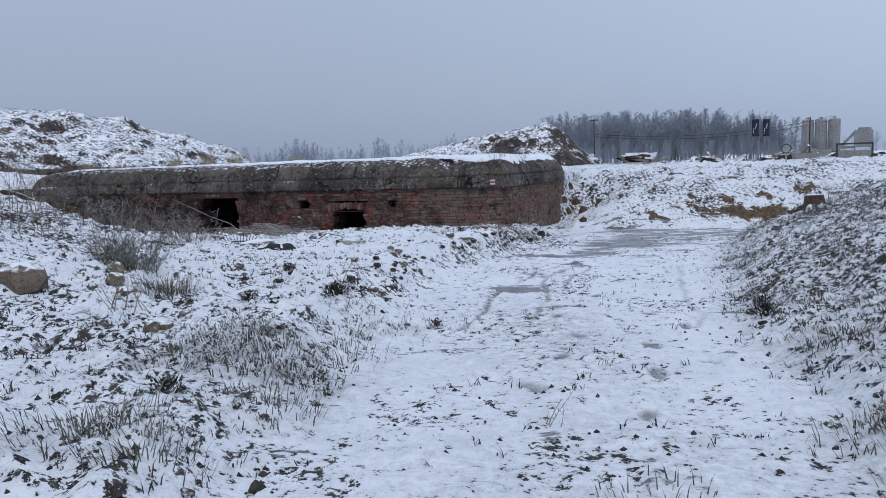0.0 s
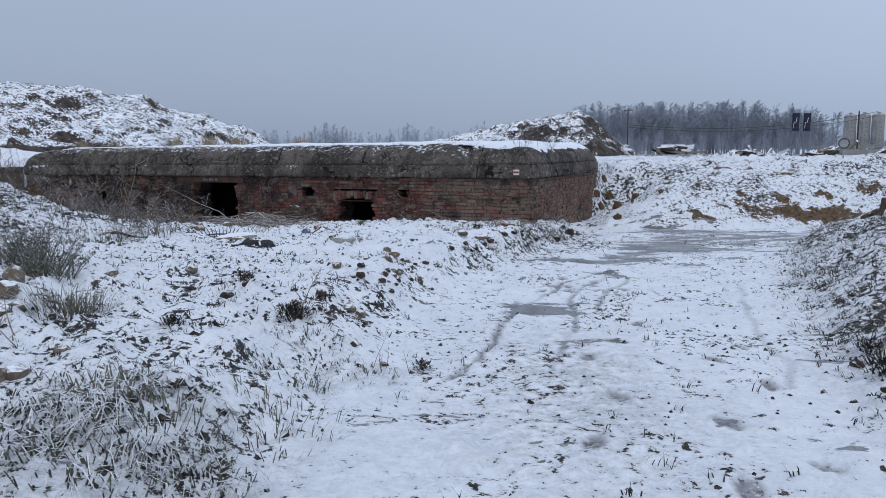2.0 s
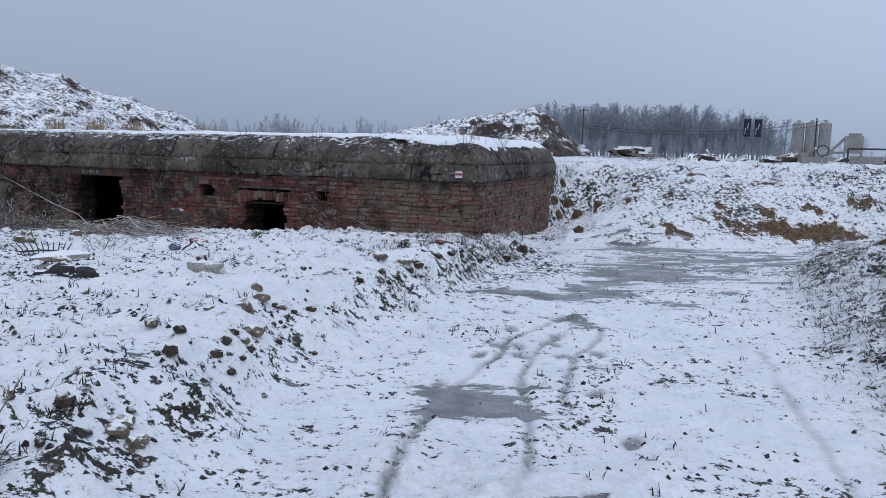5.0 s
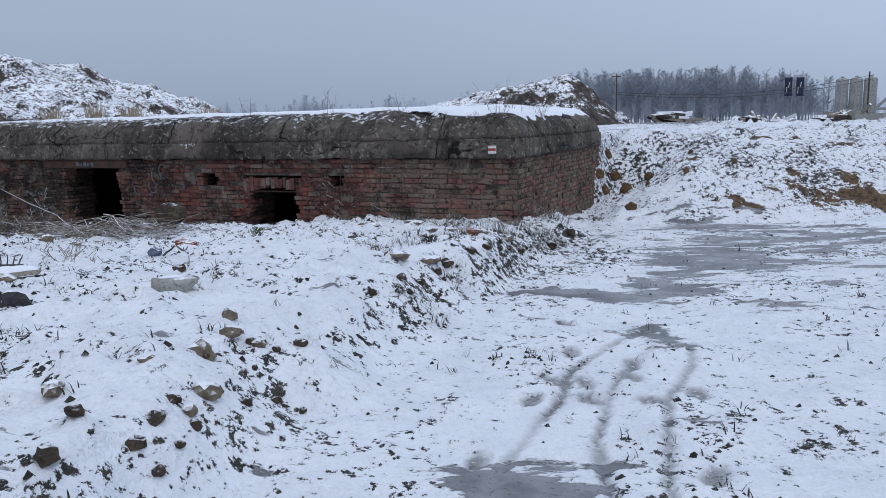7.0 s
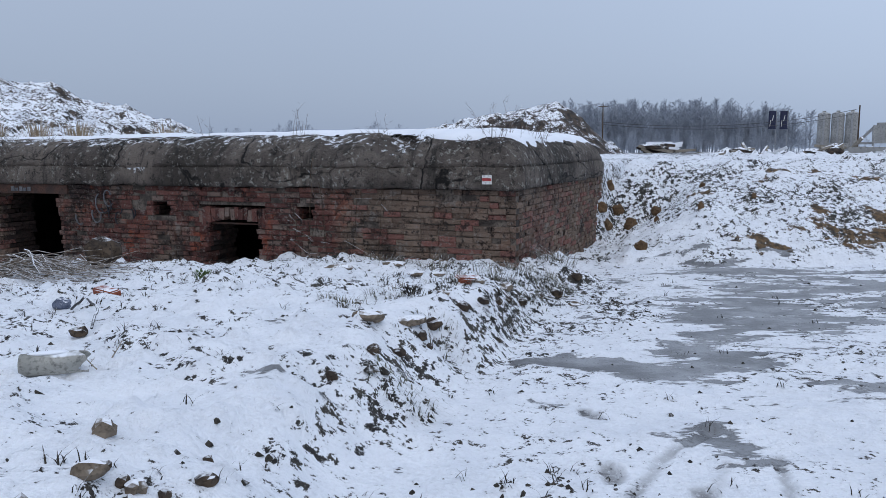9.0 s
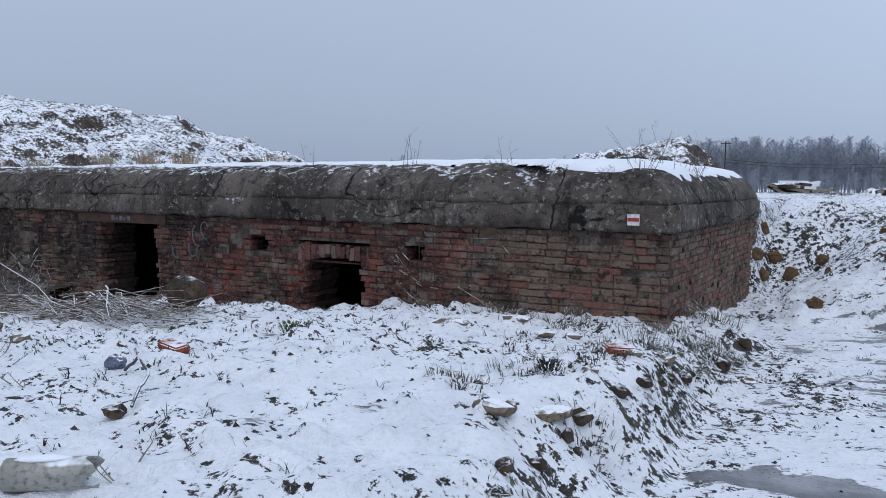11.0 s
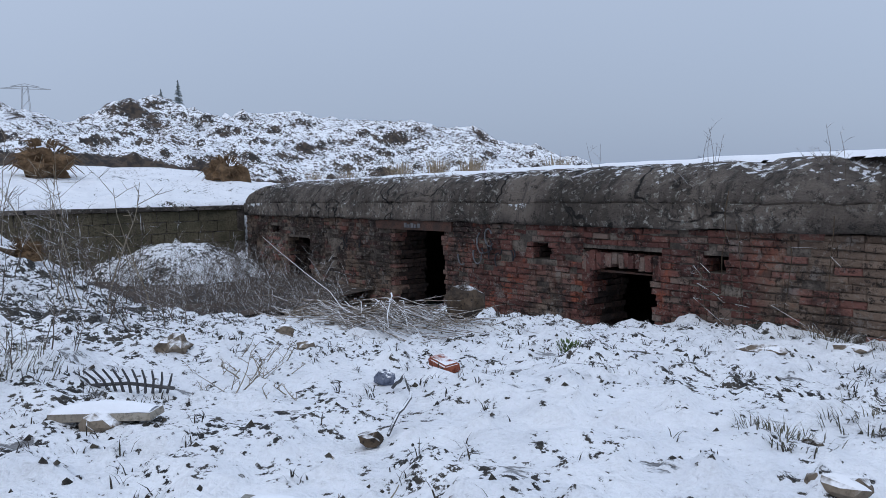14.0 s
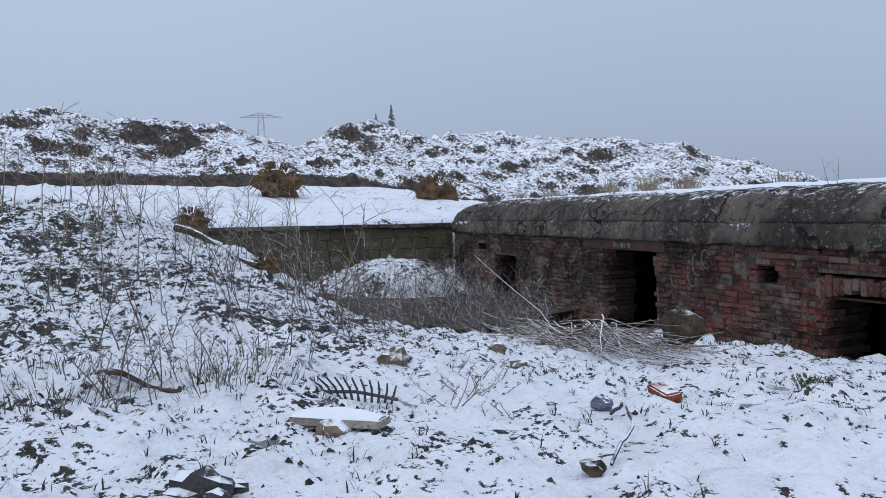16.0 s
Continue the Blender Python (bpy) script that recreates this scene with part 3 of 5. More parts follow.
# bare brown earth on the bank: place and half sizes
SOIL = ((5.46, 22.92, 0.32, 0.18), (6.95, 23.57, 0.25, 0.15), (7.45, 24.01, 0.35, 0.2), (8.2, 24.1, 0.35, 0.25), (9.01, 23.54, 0.4, 0.2), (7.29, 21.9, 0.2, 0.2), (6.54, 21.29, 0.2, 0.16), (5.7, 20.95, 0.35, 0.14),
        (5.98, 20.7, 0.4, 0.14), (7.05, 21.5, 0.25, 0.25), (7.35, 21.0, 0.32, 0.32), (8.25, 21.8, 0.22, 0.5), (8.05, 21.1, 0.45, 0.3), (8.7, 20.9, 0.6, 0.25), (9.6, 21.1, 0.9, 0.4), (9.4, 22.1, 0.3, 0.4), (11.0, 22.6, 0.7, 0.4), (4.7, 23.6, 0.12, 0.25))


def soil_mask(x, y):
    return sum(0.85 * blob(x, y, *p) for p in SOIL)


def grass_mask(x, y):
    g = sstep(x - mound_foot(y), -0.5, 0.5) * 0.6 * (1 - sstep(y, 17, 20.5)) + 0.4 * blob(x, y, -1.7, 5.0, 1.2, 1.4) + 0.5 * blob(x, y, 1.2, 3.5, 1.2, 1.0)
    lx, ly = to_bunker(x, y)
    g = g + 0.2 * sstep(-x, 5.0, 7.0) * sstep(lx, -16, -15.5) + 0.5 * blob(x, y, 0.9, 7.2, 0.8, 1.8)
    return np.clip(g * (0.75 + 0.5 * vnoise(x * 0.9, y * 0.9, 51)), 0, 1)


GX = spaced([(-900, 150), (-300, 40), (-100, 6), (-46, 1.0), (-20, 0.3), (-12, 0.12), (-6, 0.06), (-1, 0.045), (3.6, 0.07), (7, 0.11), (12, 0.3), (30, 2.5), (100, 40), (300, 150), (900, 1)])
GY = spaced([(-300, 60), (-60, 6), (-12, 0.8), (0, 0.12), (2.5, 0.06), (7, 0.05), (14, 0.07), (23, 0.11), (27, 0.3), (34, 1.2), (70, 6), (130, 40), (400, 200), (1600, 1)])
ground = tagged(grid_object("ground", GX, GY, ground_height, M_GROUND, {"bare": bare_mask, "soil": soil_mask, "ice": ice_mask, "grass": grass_mask, "track": track_mask}),
                "snow-dusted rough ground with frozen puddles and clods", "ground", kind="structure")


# ---- spoil heaps ----
def ridge_height(x, y):
    px = np.array([-62.0, -48, -40, -37, -35, -29.5, -23.5, -18.5, -13.5])
    py = np.array([2.0, 12, 22, 31, 40.5, 50.5, 54.0, 56.0, 58.5])
    pz = np.array([5.1, 5.2, 5.4, 5.2, 5.65, 5.8, 4.9, 3.8, 0.7])
    best, hz = np.full(x.shape, 1e9), np.zeros(x.shape)
    for k in range(len(px) - 1):
        ax, ay, bx, by = px[k], py[k], px[k + 1], py[k + 1]
        t = np.clip(((x - ax) * (bx - ax) + (y - ay) * (by - ay)) / ((bx - ax) ** 2 + (by - ay) ** 2), 0, 1)
        d = np.hypot(x - ax - t * (bx - ax), y - ay - t * (by - ay))
        near = d < best
        best, hz = np.where(near, d, best), np.where(near, pz[k] + t * (pz[k + 1] - pz[k]), hz)
    w = 9.5 + 1.5 * vnoise(x * 0.12, y * 0.12, 61)
    prof = np.clip(1 - best / w, 0, 1) ** 0.9
    z = (hz + 0.1) * prof * (1 + 0.10 * fbm(x * 0.2, y * 0.2, 2, 62))
    rough = fbm(x * 0.45, y * 0.45, 5, 63)
    clods = np.maximum(vnoise(x * 1.7, y * 1.7, 64), 0.2) - 0.2 + 0.6 * (np.maximum(vnoise(x * 3.3, y * 3.3, 65), 0.2) - 0.2)
    z = z + (0.36 * rough + 0.34 * clods) * sstep(prof, 0.0, 0.15) - 0.5 * (prof < 0.001)
    return z + 0.5 * sstep(prof, 0.03, 0.06)


def heap_soil(x, y):
    z = ridge_height(x, y) - ground_height(x, y, False)
    return np.clip(0.9 * (1 - sstep(z, 0.5, 0.9)), 0, 1) + 0.12 * sstep(fbm(x * 0.5, y * 0.5, 2, 66), 0.9, 1.2)


spoil = grid_object("spoil_heap", spaced([(-75, 1.2), (-48, 0.24), (-8, 1)]), spaced([(-5, 0.6), (14, 0.24), (66, 0.4), (70, 1)]), ridge_height, M_HEAP, {"soil": heap_soil},
                    keep=lambda x, y, z: z > ground_height(x, y, False) - 0.3)
tagged(spoil, "long ridge of dug-out earth under thin snow", "earth heap")


def mid_heap(x, y):
    crest = np.interp(x, (-6, -3, 0, 1.4, 2.5, 4.4, 5.8, 7.5, 9.0, 10.2, 11.6, 13.5), (0.6, 1.9, 2.5, 2.85, 3.15, 3.3, 3.65, 4.15, 3.15, 2.0, 0.9, 0.0))
    z = crest * np.clip(1.08 - np.abs(y - 54) / (2.4 + 0.9 * crest), 0, 1) ** 0.9
    z = z + (0.22 * fbm(x * 0.6, y * 0.6, 5, 71) + 0.22 * np.maximum(vnoise(x * 2.2, y * 2.2, 72) - 0.1, 0)) * sstep(z, 0, 0.5) - 0.6 * (z <= 0)
    return z


heap2 = grid_object("earth_heap", spaced([(-9, 0.18), (17, 1)]), spaced([(45, 0.18), (63, 1)]), mid_heap, M_HEAP,
                    {"soil": lambda x, y: 0.45 * blob(x, y, 4.4, 51.6, 0.7, 1.2) + 0.4 * blob(x, y, 10.5, 50.5, 2.2, 1.0)}, keep=lambda x, y, z: z > -0.2)
heap2.location.z = 0.0
tagged(heap2, "long pointed earth heap with clods under snow", "earth heap")

# ---- bunker ----
bunker = empty("bunker", BUNKER, "half-buried brick bunker with a domed concrete roof", "bunker")
# openings: x0, x1, z0, z1
DOOR, WINDOW, NICHE, SLOT, SLOT2, HOLE, LOW = (-9.28, -7.82, -1.2, 0.66), (-13.57, -12.56, -0.8, 0.37), (-4.66, -3.67, -1.2, 0.28), (-5.72, -5.36, 0.34, 0.57), (-2.96, -2.70, 0.35, 0.54), (-14.5, -14.12, 0.44, 0.60), (-5.88, -5.62, -1.0, -0.46)
OPENINGS = (DOOR, WINDOW, NICHE, SLOT, SLOT2, HOLE, LOW)
LINTEL = (-9.80, -7.52, 0.66, 0.82)
WALL_T = 0.75
TOOTH = 0.13
# the core stands back from each opening, where toothed bricks line it
CORE_HOLES = [(a - TOOTH, b + TOOTH, c, d + (0.26 if d - c > 1.3 and d < 0.5 else 0.0)) for a, b, c, d in OPENINGS]


def wall_cells(x0, x1, z0, z1, holes):
    xs = sorted({x0, x1, *(h[0] for h in holes), *(h[1] for h in holes)})
    zs = sorted({z0, z1, *(max(h[2], z0) for h in holes), *(h[3] for h in holes)})
    for a, b in zip(xs, xs[1:]):
        run = None
        for c, d in zip(zs, zs[1:]):
            mx, mz = (a + b) / 2, (c + d) / 2
            if any(h[0] < mx < h[1] and h[2] < mz < h[3] for h in holes):
                if run:
                    yield (a, b, *run)
                run = None
            else:
                run = (run[0], d) if run else (c, d)
        if run:
            yield (a, b, *run)


for a, b, c, d in wall_cells(X_LEFT, X_RIGHT - 0.02, -1.2, LEDGE, CORE_HOLES):
    part("wall_section", Mb().box(a, b, 0.040, WALL_T, c, d), M_MORTAR, bunker)
part("end_wall", Mb().box(X_RIGHT - 0.75, X_RIGHT - 0.021, WALL_T + 0.002, DEPTH, -1.2, LEDGE - 0.002), M_MORTAR, bunker)
part("back_wall", Mb().box(X_LEFT, X_RIGHT - 0.76, DEPTH - 0.5, DEPTH, -1.2, LEDGE - 0.002), M_MORTAR, bunker)
part("left_wall", Mb().box(X_LEFT, X_LEFT + 0.6, WALL_T + 0.002, DEPTH - 0.502, -1.2, LEDGE - 0.002), M_MORTAR, bunker)
# inner walls wear the near-black plaster so the openings read dark
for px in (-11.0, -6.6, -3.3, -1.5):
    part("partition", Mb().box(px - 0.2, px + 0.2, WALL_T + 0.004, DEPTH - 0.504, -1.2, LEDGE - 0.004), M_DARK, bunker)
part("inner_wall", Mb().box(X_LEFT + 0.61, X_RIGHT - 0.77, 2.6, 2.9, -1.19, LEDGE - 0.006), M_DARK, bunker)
part("lintel", Mb().box(LINTEL[0], LINTEL[1], -0.035, 0.3, LINTEL[2] + 0.004, LINTEL[3] - 0.004, 0.006), M_STEEL, bunker, "rusty steel lintel beam")
part("niche_lintel", Mb().box(-4.70, -3.62, 0.10, 0.4, 0.235, 0.262, 0.008), M_STEEL, bunker, "thin rusted lintel plate")


PROFILE = ((0.25, 0.822), (-0.055, 0.825), (-0.065, 0.86), (-0.06, 1.115), (-0.012, 1.122), (-0.03, 1.14), (-0.02, 1.2), (0.05, 1.34), (0.16, 1.455), (0.32, 1.535), (0.55, 1.585), (0.95, 1.615), (1.8, 1.63))
COUNTS = (420, 6, 70, 6, 200, 6, 50, 6)
JOINTS = (-13.1, -10.6, -8.15, -5.65, -3.62, -1.15)


def roof_loop(inset, z):
    r = 0.18 + max(inset, 0) * 0.55
    x0, x1, ya, yb = X_LEFT + inset, X_RIGHT - inset, inset, DEPTH - inset
    segs = (((x0 + r, ya), (x1 - r, ya)), (x1 - r, ya + r, -90), ((x1, ya + r), (x1, yb - r)), (x1 - r, yb - r, 0),
            ((x1 - r, yb), (x0 + r, yb)), (x0 + r, yb - r, 90), ((x0, yb - r), (x0, ya + r)), (x0 + r, ya + r, 180))
    out = []
    for sg, n in zip(segs, COUNTS):
        for k in range(n):
            t = k / n
            if len(sg) == 2:
                out.append((sg[0][0] + (sg[1][0] - sg[0][0]) * t, sg[0][1] + (sg[1][1] - sg[0][1]) * t, z))
            else:
                a = radians(sg[2] + 90 * t)
                out.append((sg[0] + r * math.cos(a), sg[1] + r * math.sin(a), z))
    return out


def roof_mesh():
    mb = Mb()
    n = sum(COUNTS)
    for k, (inset, z) in enumerate(PROFILE):
        for x, y, zz in roof_loop(inset, z):
            p = Vector((x, y, zz))
            d = 0.040 * noise.fractal(p * 1.5, 1.0, 2.0, 5) + 0.024 * noise.noise(p * 7)
            chip = max(0.0, noise.noise(p * 1.2 + Vector((7, 3, 1))) - 0.22) * 0.45
            if k > 4 and y < 2.8:
                gap = min(abs(x - q - 0.10 * noise.noise(Vector((q, zz * 3, 1)))) for q in JOINTS)
                chip += 0.07 * max(0.0, 1 - gap / 0.06)
            if k < 2:
                d *= 0.4
                zz += 0.03 * noise.noise(Vector((x * 2, y * 2, 4)))
                chip = 0
            mb.v.append((x, y + (d + chip * 0.3) * (1 if y < 2.8 else -1), zz + d * 0.6 - chip * (k > 3)))
    for k in range(len(PROFILE) - 1):
        for i in range(n):
            j = (i + 1) % n
            mb.f.append([k * n + i, k * n + j, (k + 1) * n + j, (k + 1) * n + i])
    mb.f.append([(len(PROFILE) - 1) * n + i for i in range(n)])
    mb.f.append([i for i in reversed(range(n))])
    return mb


part("roof", roof_mesh(), M_CONC, bunker, "weathered domed concrete roof slab", True)


def roof_surface(x, y):
    d = np.minimum(np.minimum(x - X_LEFT, X_RIGHT - x), np.minimum(y, DEPTH - y))
    dr, df = X_RIGHT - x, y
    corner = 0.75 - np.hypot(np.maximum(0.75 - dr, 0), np.maximum(0.75 - df, 0))
    d = np.where((dr < 0.75) & (df < 0.75), corner, d)
    return np.interp(d, [p[0] for p in PROFILE[5:]], [p[1] for p in PROFILE[5:]]), d


def snow_top(x, y):
    z, d = roof_surface(x, y)
    edge = 0.74 + 0.12 * vnoise(x * 1.1, y * 1.1, 81) + 0.07 * vnoise(x * 4, y * 4, 82)
    edge = edge - 0.58 * sstep(x, -1.6, -0.9) + 0.10 * sstep(-x, 9, 13)
    return z + 0.075 * sstep(d, edge - 0.02, edge + 0.14) + 0.025 * fbm(x * 1.5, y * 1.5, 3, 83) * sstep(d, edge, edge + 0.2) - 0.035


snow_cap = grid_object("snow_cap", spaced([(X_LEFT + 0.05, 0.07), (X_RIGHT - 0.05, 1)]), spaced([(0.05, 0.05), (1.2, 0.15), (DEPTH - 0.05, 1)]), snow_top, M_SNOW,
                       keep=lambda x, y, z: z > roof_surface(x, y)[0] - 0.012)
snow_cap.parent = bunker
tagged(snow_cap, "smooth snow lying on the roof")

# painted trail mark on the concrete
mark = part("trail_mark", Mb().box(-0.065, 0.065, -0.082, -0.072, 0.90, 1.02), M_WHITE, bunker, "white and red painted trail mark")
part("red_stripe", Mb().box(-0.062, 0.062, -0.085, -0.0825, 0.942, 0.980), M_RED, mark, "red painted stripe")


def scrawl(material, x, z, w, h, strokes, seed, label):
    """Spray-paint strokes that cannot be read."""
    rnd = random.Random(seed)
    for _ in range(strokes):
        cx = x + rnd.uniform(-w, w) / 2
        cz = z + rnd.uniform(-h, h) / 2
        a0, r = rnd.uniform(0, 6.3), rnd.uniform(0.3, 0.55) * h
        sweep = rnd.uniform(1.2, 4.5)
        pts = [(cx + r * 0.7 * math.cos(a0 + sweep * k / 7), -0.020, cz + r * math.sin(a0 + sweep * k / 7)) for k in range(8)]
        part("spray_stroke", Mb().tube(pts, 0.014, 0.010, 4), material, bunker, label)


scrawl(M_SPRAYBLACK, -6.35, 0.40, 0.75, 0.26, 8, 1, "black illegible spray lettering")
scrawl(M_SPRAYPALE, -6.95, 0.46, 0.7, 0.36, 5, 2, "pale illegible spray lettering")
scrawl(M_SPRAYBLACK, -10.9, 0.30, 1.0, 0.22, 5, 4, "black illegible spray lettering")
letters = Mb()
for k, bar in enumerate((0.10, 0.02, 0.09, 0.03, 0.08)):
    letters.box(-8.85 + 0.1 * k, -8.79 + 0.1 * k + bar * 0.2, -0.045, -0.0365, 0.70, 0.70 + 0.05 + bar * 0.3)
part("lintel_scrawl", letters, M_SPRAYPALE, bunker, "pale strokes on the lintel")

# ---- retaining wall beside the hollow ----
retaining = empty("retaining_wall", BUNKER, "mossy stone retaining wall with a concrete coping", "wall")
part("core", Mb().box(-16.42, -16.035, -10.5, -0.02, -1.2, 0.98), M_MORTAR, retaining)
for k in range(7):
    part("coping", Mb().box(-16.50, -15.93, -10.5 + 1.5 * k + 0.006, -9.0 + 1.5 * k - 0.006 - 0.03 * (k == 6), 0.981, 1.07, 0.006), M_CONC, retaining)
for r in range(5):
    yy = -10.5 + 0.13 * (r % 2)
    while yy < -0.3:
        ln = random.uniform(0.28, 0.55)
        hi = min(yy + ln, -0.03)
        part("stone", Mb().box(-16.05, -16.005 + random.uniform(-0.012, 0.012), yy + 0.012, hi - 0.012, -0.35 + 0.265 * r + 0.01, -0.35 + 0.265 * (r + 1) - 0.01, 0.009), M_WALLSTONE, retaining)
        yy += ln


# ---- loose things ----
def stone(x, y, rx, ry, rz, turn=0.0, material=None, name="stone", label="brown field stone dusted with snow", cat="stone", group="", sink=0.3, rough=0.3):
    z = gz(x, y)
    return thing(name, Mb().rock((0, 0, 0), rx, ry, rz, rough), material or M_STONE, label, cat, group, m=pose(x, y, z + rz * (0.75 - sink), 0, 0, turn))


stone(-4.25, 7.57, 0.25, 0.2, 0.2, label="large brown boulder by the track")
for x, y, r in ((-3.73, 8.49, 0.13), (-3.16, 7.44, 0.11), (-2.47, 6.25, 0.12), (-0.89, 12.09, 0.08), (-0.80, 11.28, 0.12), (-0.92, 9.1, 0.085), (-0.8, 8.95, 0.07), (-4.55, 15.1, 0.15),
                (-0.08, 15.2, 0.07), (0.10, 14.55, 0.10), (0.62, 15.6, 0.09), (1.3, 16.7, 0.11), (1.0, 16.1, 0.07), (-1.0, 11.0, 0.06), (-1.3, 10.6, 0.08), (-2.2, 7.2, 0.07), (-0.6, 11.7, 0.06),
                (4.0, 9.2, 0.07), (3.3, 6.2, 0.05), (-3.9, 15.9, 0.10), (-4.4, 16.2, 0.11), (-2.9, 6.3, 0.06), (2.2, 17.6, 0.1), (-3.3, 9.4, 0.1)):
    stone(x, y, 0.8 * r, r * random.uniform(0.5, 0.8), r * random.uniform(0.4, 0.65), random.uniform(0, 180), group="loose stones", sink=0.5, rough=0.55)
for x, y, r in ((-3.6, 8.17, 0.20), (-3.32, 7.77, 0.17), (-2.41, 6.35, 0.13), (-2.4, 6.84, 0.08), (-1.9, 6.1, 0.07), (-2.78, 10.1, 0.13), (-0.75, 11.66, 0.11), (-0.65, 10.87, 0.13), (-0.89, 8.98, 0.10), (-0.78, 9.0, 0.08), (-0.65, 10.63, 0.08)):
    stone(x, y, 0.65 * r, 0.5 * r, 0.40 * r, random.uniform(0, 180), group="boulders", name="boulder", label="rounded brown field stone capped with snow", sink=0.35, rough=0.3)
for x, y, r in ((-0.65, 11.72, 0.06), (-0.43, 12.09, 0.055), (-0.49, 11.72, 0.06), (-0.58, 11.3, 0.06), (-0.49, 11.01, 0.06), (-0.6, 10.54, 0.08), (-0.74, 10.21, 0.075), (-0.92, 9.85, 0.10), (-0.63, 10.17, 0.06), (-0.73, 10.41, 0.09),
                (-0.55, 11.43, 0.05), (-0.73, 11.75, 0.045), (-0.8, 11.78, 0.04), (-0.73, 10.63, 0.07), (-0.6, 10.34, 0.05), (-0.78, 11.24, 0.055), (-2.71, 12.56, 0.11), (-0.36, 11.85, 0.08), (-0.4, 11.28, 0.06), (-0.25, 11.31, 0.05), (-0.95, 10.14, 0.07),
                (-1.98, 8.85, 0.12), (-2.08, 9.36, 0.09), (-2.52, 9.4, 0.08), (-1.88, 9.12, 0.10), (-0.73, 10.23, 0.06), (-0.45, 7.86, 0.06), (-1.09, 8.63, 0.05), (-1.17, 9.02, 0.10), (-2.1, 9.65, 0.07), (-2.17, 7.3, 0.07), (-1.76, 6.65, 0.05),
                (0.55, 14.98, 0.14), (0.46, 14.73, 0.10), (1.17, 16.0, 0.09), (1.48, 16.84, 0.13), (0.81, 15.37, 0.13), (2.05, 17.97, 0.16), (-0.09, 15.11, 0.06), (0.52, 14.69, 0.07), (2.4, 18.67, 0.15), (1.0, 15.65, 0.10), (1.75, 17.4, 0.12), (1.3, 16.45, 0.09), (0.15, 13.9, 0.10), (-0.05, 13.3, 0.08), (0.3, 14.3, 0.09),
                (3.14, 7.85, 0.09), (2.9, 7.0, 0.07), (3.5, 9.0, 0.06)):
    stone(x, y, 0.62 * r, 0.45 * r, 0.42 * r, random.uniform(0, 180), M_CLOD, "earth_clod", "dark clod of earth breaking through snow", "clod", "earth clods", 0.5, 0.45)
for x, y, r in ((4.16, 24.5, 0.16), (3.75, 23.45, 0.16), (4.23, 24.19, 0.18), (3.91, 23.62, 0.18), (4.41, 23.79, 0.2), (4.97, 23.89, 0.17), (3.9, 21.06, 0.16), (4.6, 22.6, 0.10), (5.2, 22.0, 0.09), (5.7, 23.4, 0.08), (6.3, 22.4, 0.09)):
    stone(x, y, 0.8 * r, 0.5 * r, 0.8 * r, random.uniform(0, 180), M_ROOT, "earth_lump", "ochre lump of earth on the snowy bank", "clod", "earth lumps", 0.45, 0.6)
for x, y, l, w, t in ((0.02, 18.3, 0.15, 0.08, 10), (0.44, 17.5, 0.24, 0.06, -20), (0.37, 14.78, 0.16, 0.08, 30), (0.05, 14.45, 0.13, 0.06, -20), (-0.6, 17.6, 0.18, 0.07, 5)):
    stone(x, y, l, w, 0.045, t, name="stone_slab", label="flat slab of pale stone in snow", cat="stone slab", group="stone slabs", sink=0.6, rough=0.45)


def loose_brick(x, y, turn, tilt, label):
    b = bmesh.new()
    bmesh.ops.create_cube(b, size=1.0)
    bmesh.ops.scale(b, vec=(0.26, 0.125, 0.075), verts=b.verts)
    bmesh.ops.bevel(b, geom=b.edges[:], offset=0.012, segments=2, affect="EDGES")
    mb = Mb()
    for v in b.verts:
        q = v.co + Vector((1, 1, 1)) * 0.006 * noise.noise(v.co * 20 + Vector((x, y, 0)))
        mb.v.append(tuple(q))
    mb.f = [[v.index for v in f.verts] for f in b.faces]
    b.free()
    return thing("brick", mb, M_REDBRICK, label, "brick", "loose bricks", m=pose(x, y, gz(x, y) + 0.035, tilt, 5, turn))


loose_brick(-2.52, 15.8, -30, 8, "broken red brick lying in the snow")
loose_brick(0.90, 16.35, 20, 10, "small red brick lying by the bank edge")

# snow-covered board on a stone
bx, by = -3.42, 13.70
bz = gz(bx, by)
plank = empty("plank", pose(bx, by, bz + 0.05, 0, -3, 22), "weathered wooden board carrying a ridge of snow", "board")
part("board", Mb().box(-0.30, 0.30, -0.07, 0.07, 0.0, 0.04, 0.004), M_WOOD, plank)
ridge = Mb()
for k in range(15):
    for j in range(5):
        ridge.v.append((-0.29 + 0.58 * k / 14, -0.066 + 0.132 * j / 4, 0.041 + 0.055 * math.sin(math.pi * j / 4) * math.sin(math.pi * (k + 0.3) / 14.6) ** 0.5 + 0.006 * noise.noise((k, j, 0.5))))
ridge.f = [[k * 5 + j, (k + 1) * 5 + j, (k + 1) * 5 + j + 1, k * 5 + j + 1] for k in range(14) for j in range(4)]
part("snow", ridge, M_SNOW, plank, "snow lying along the board", True)
stone(-3.40, 13.66, 0.12, 0.1, 0.07, label="brown stone under a board", sink=0.3)

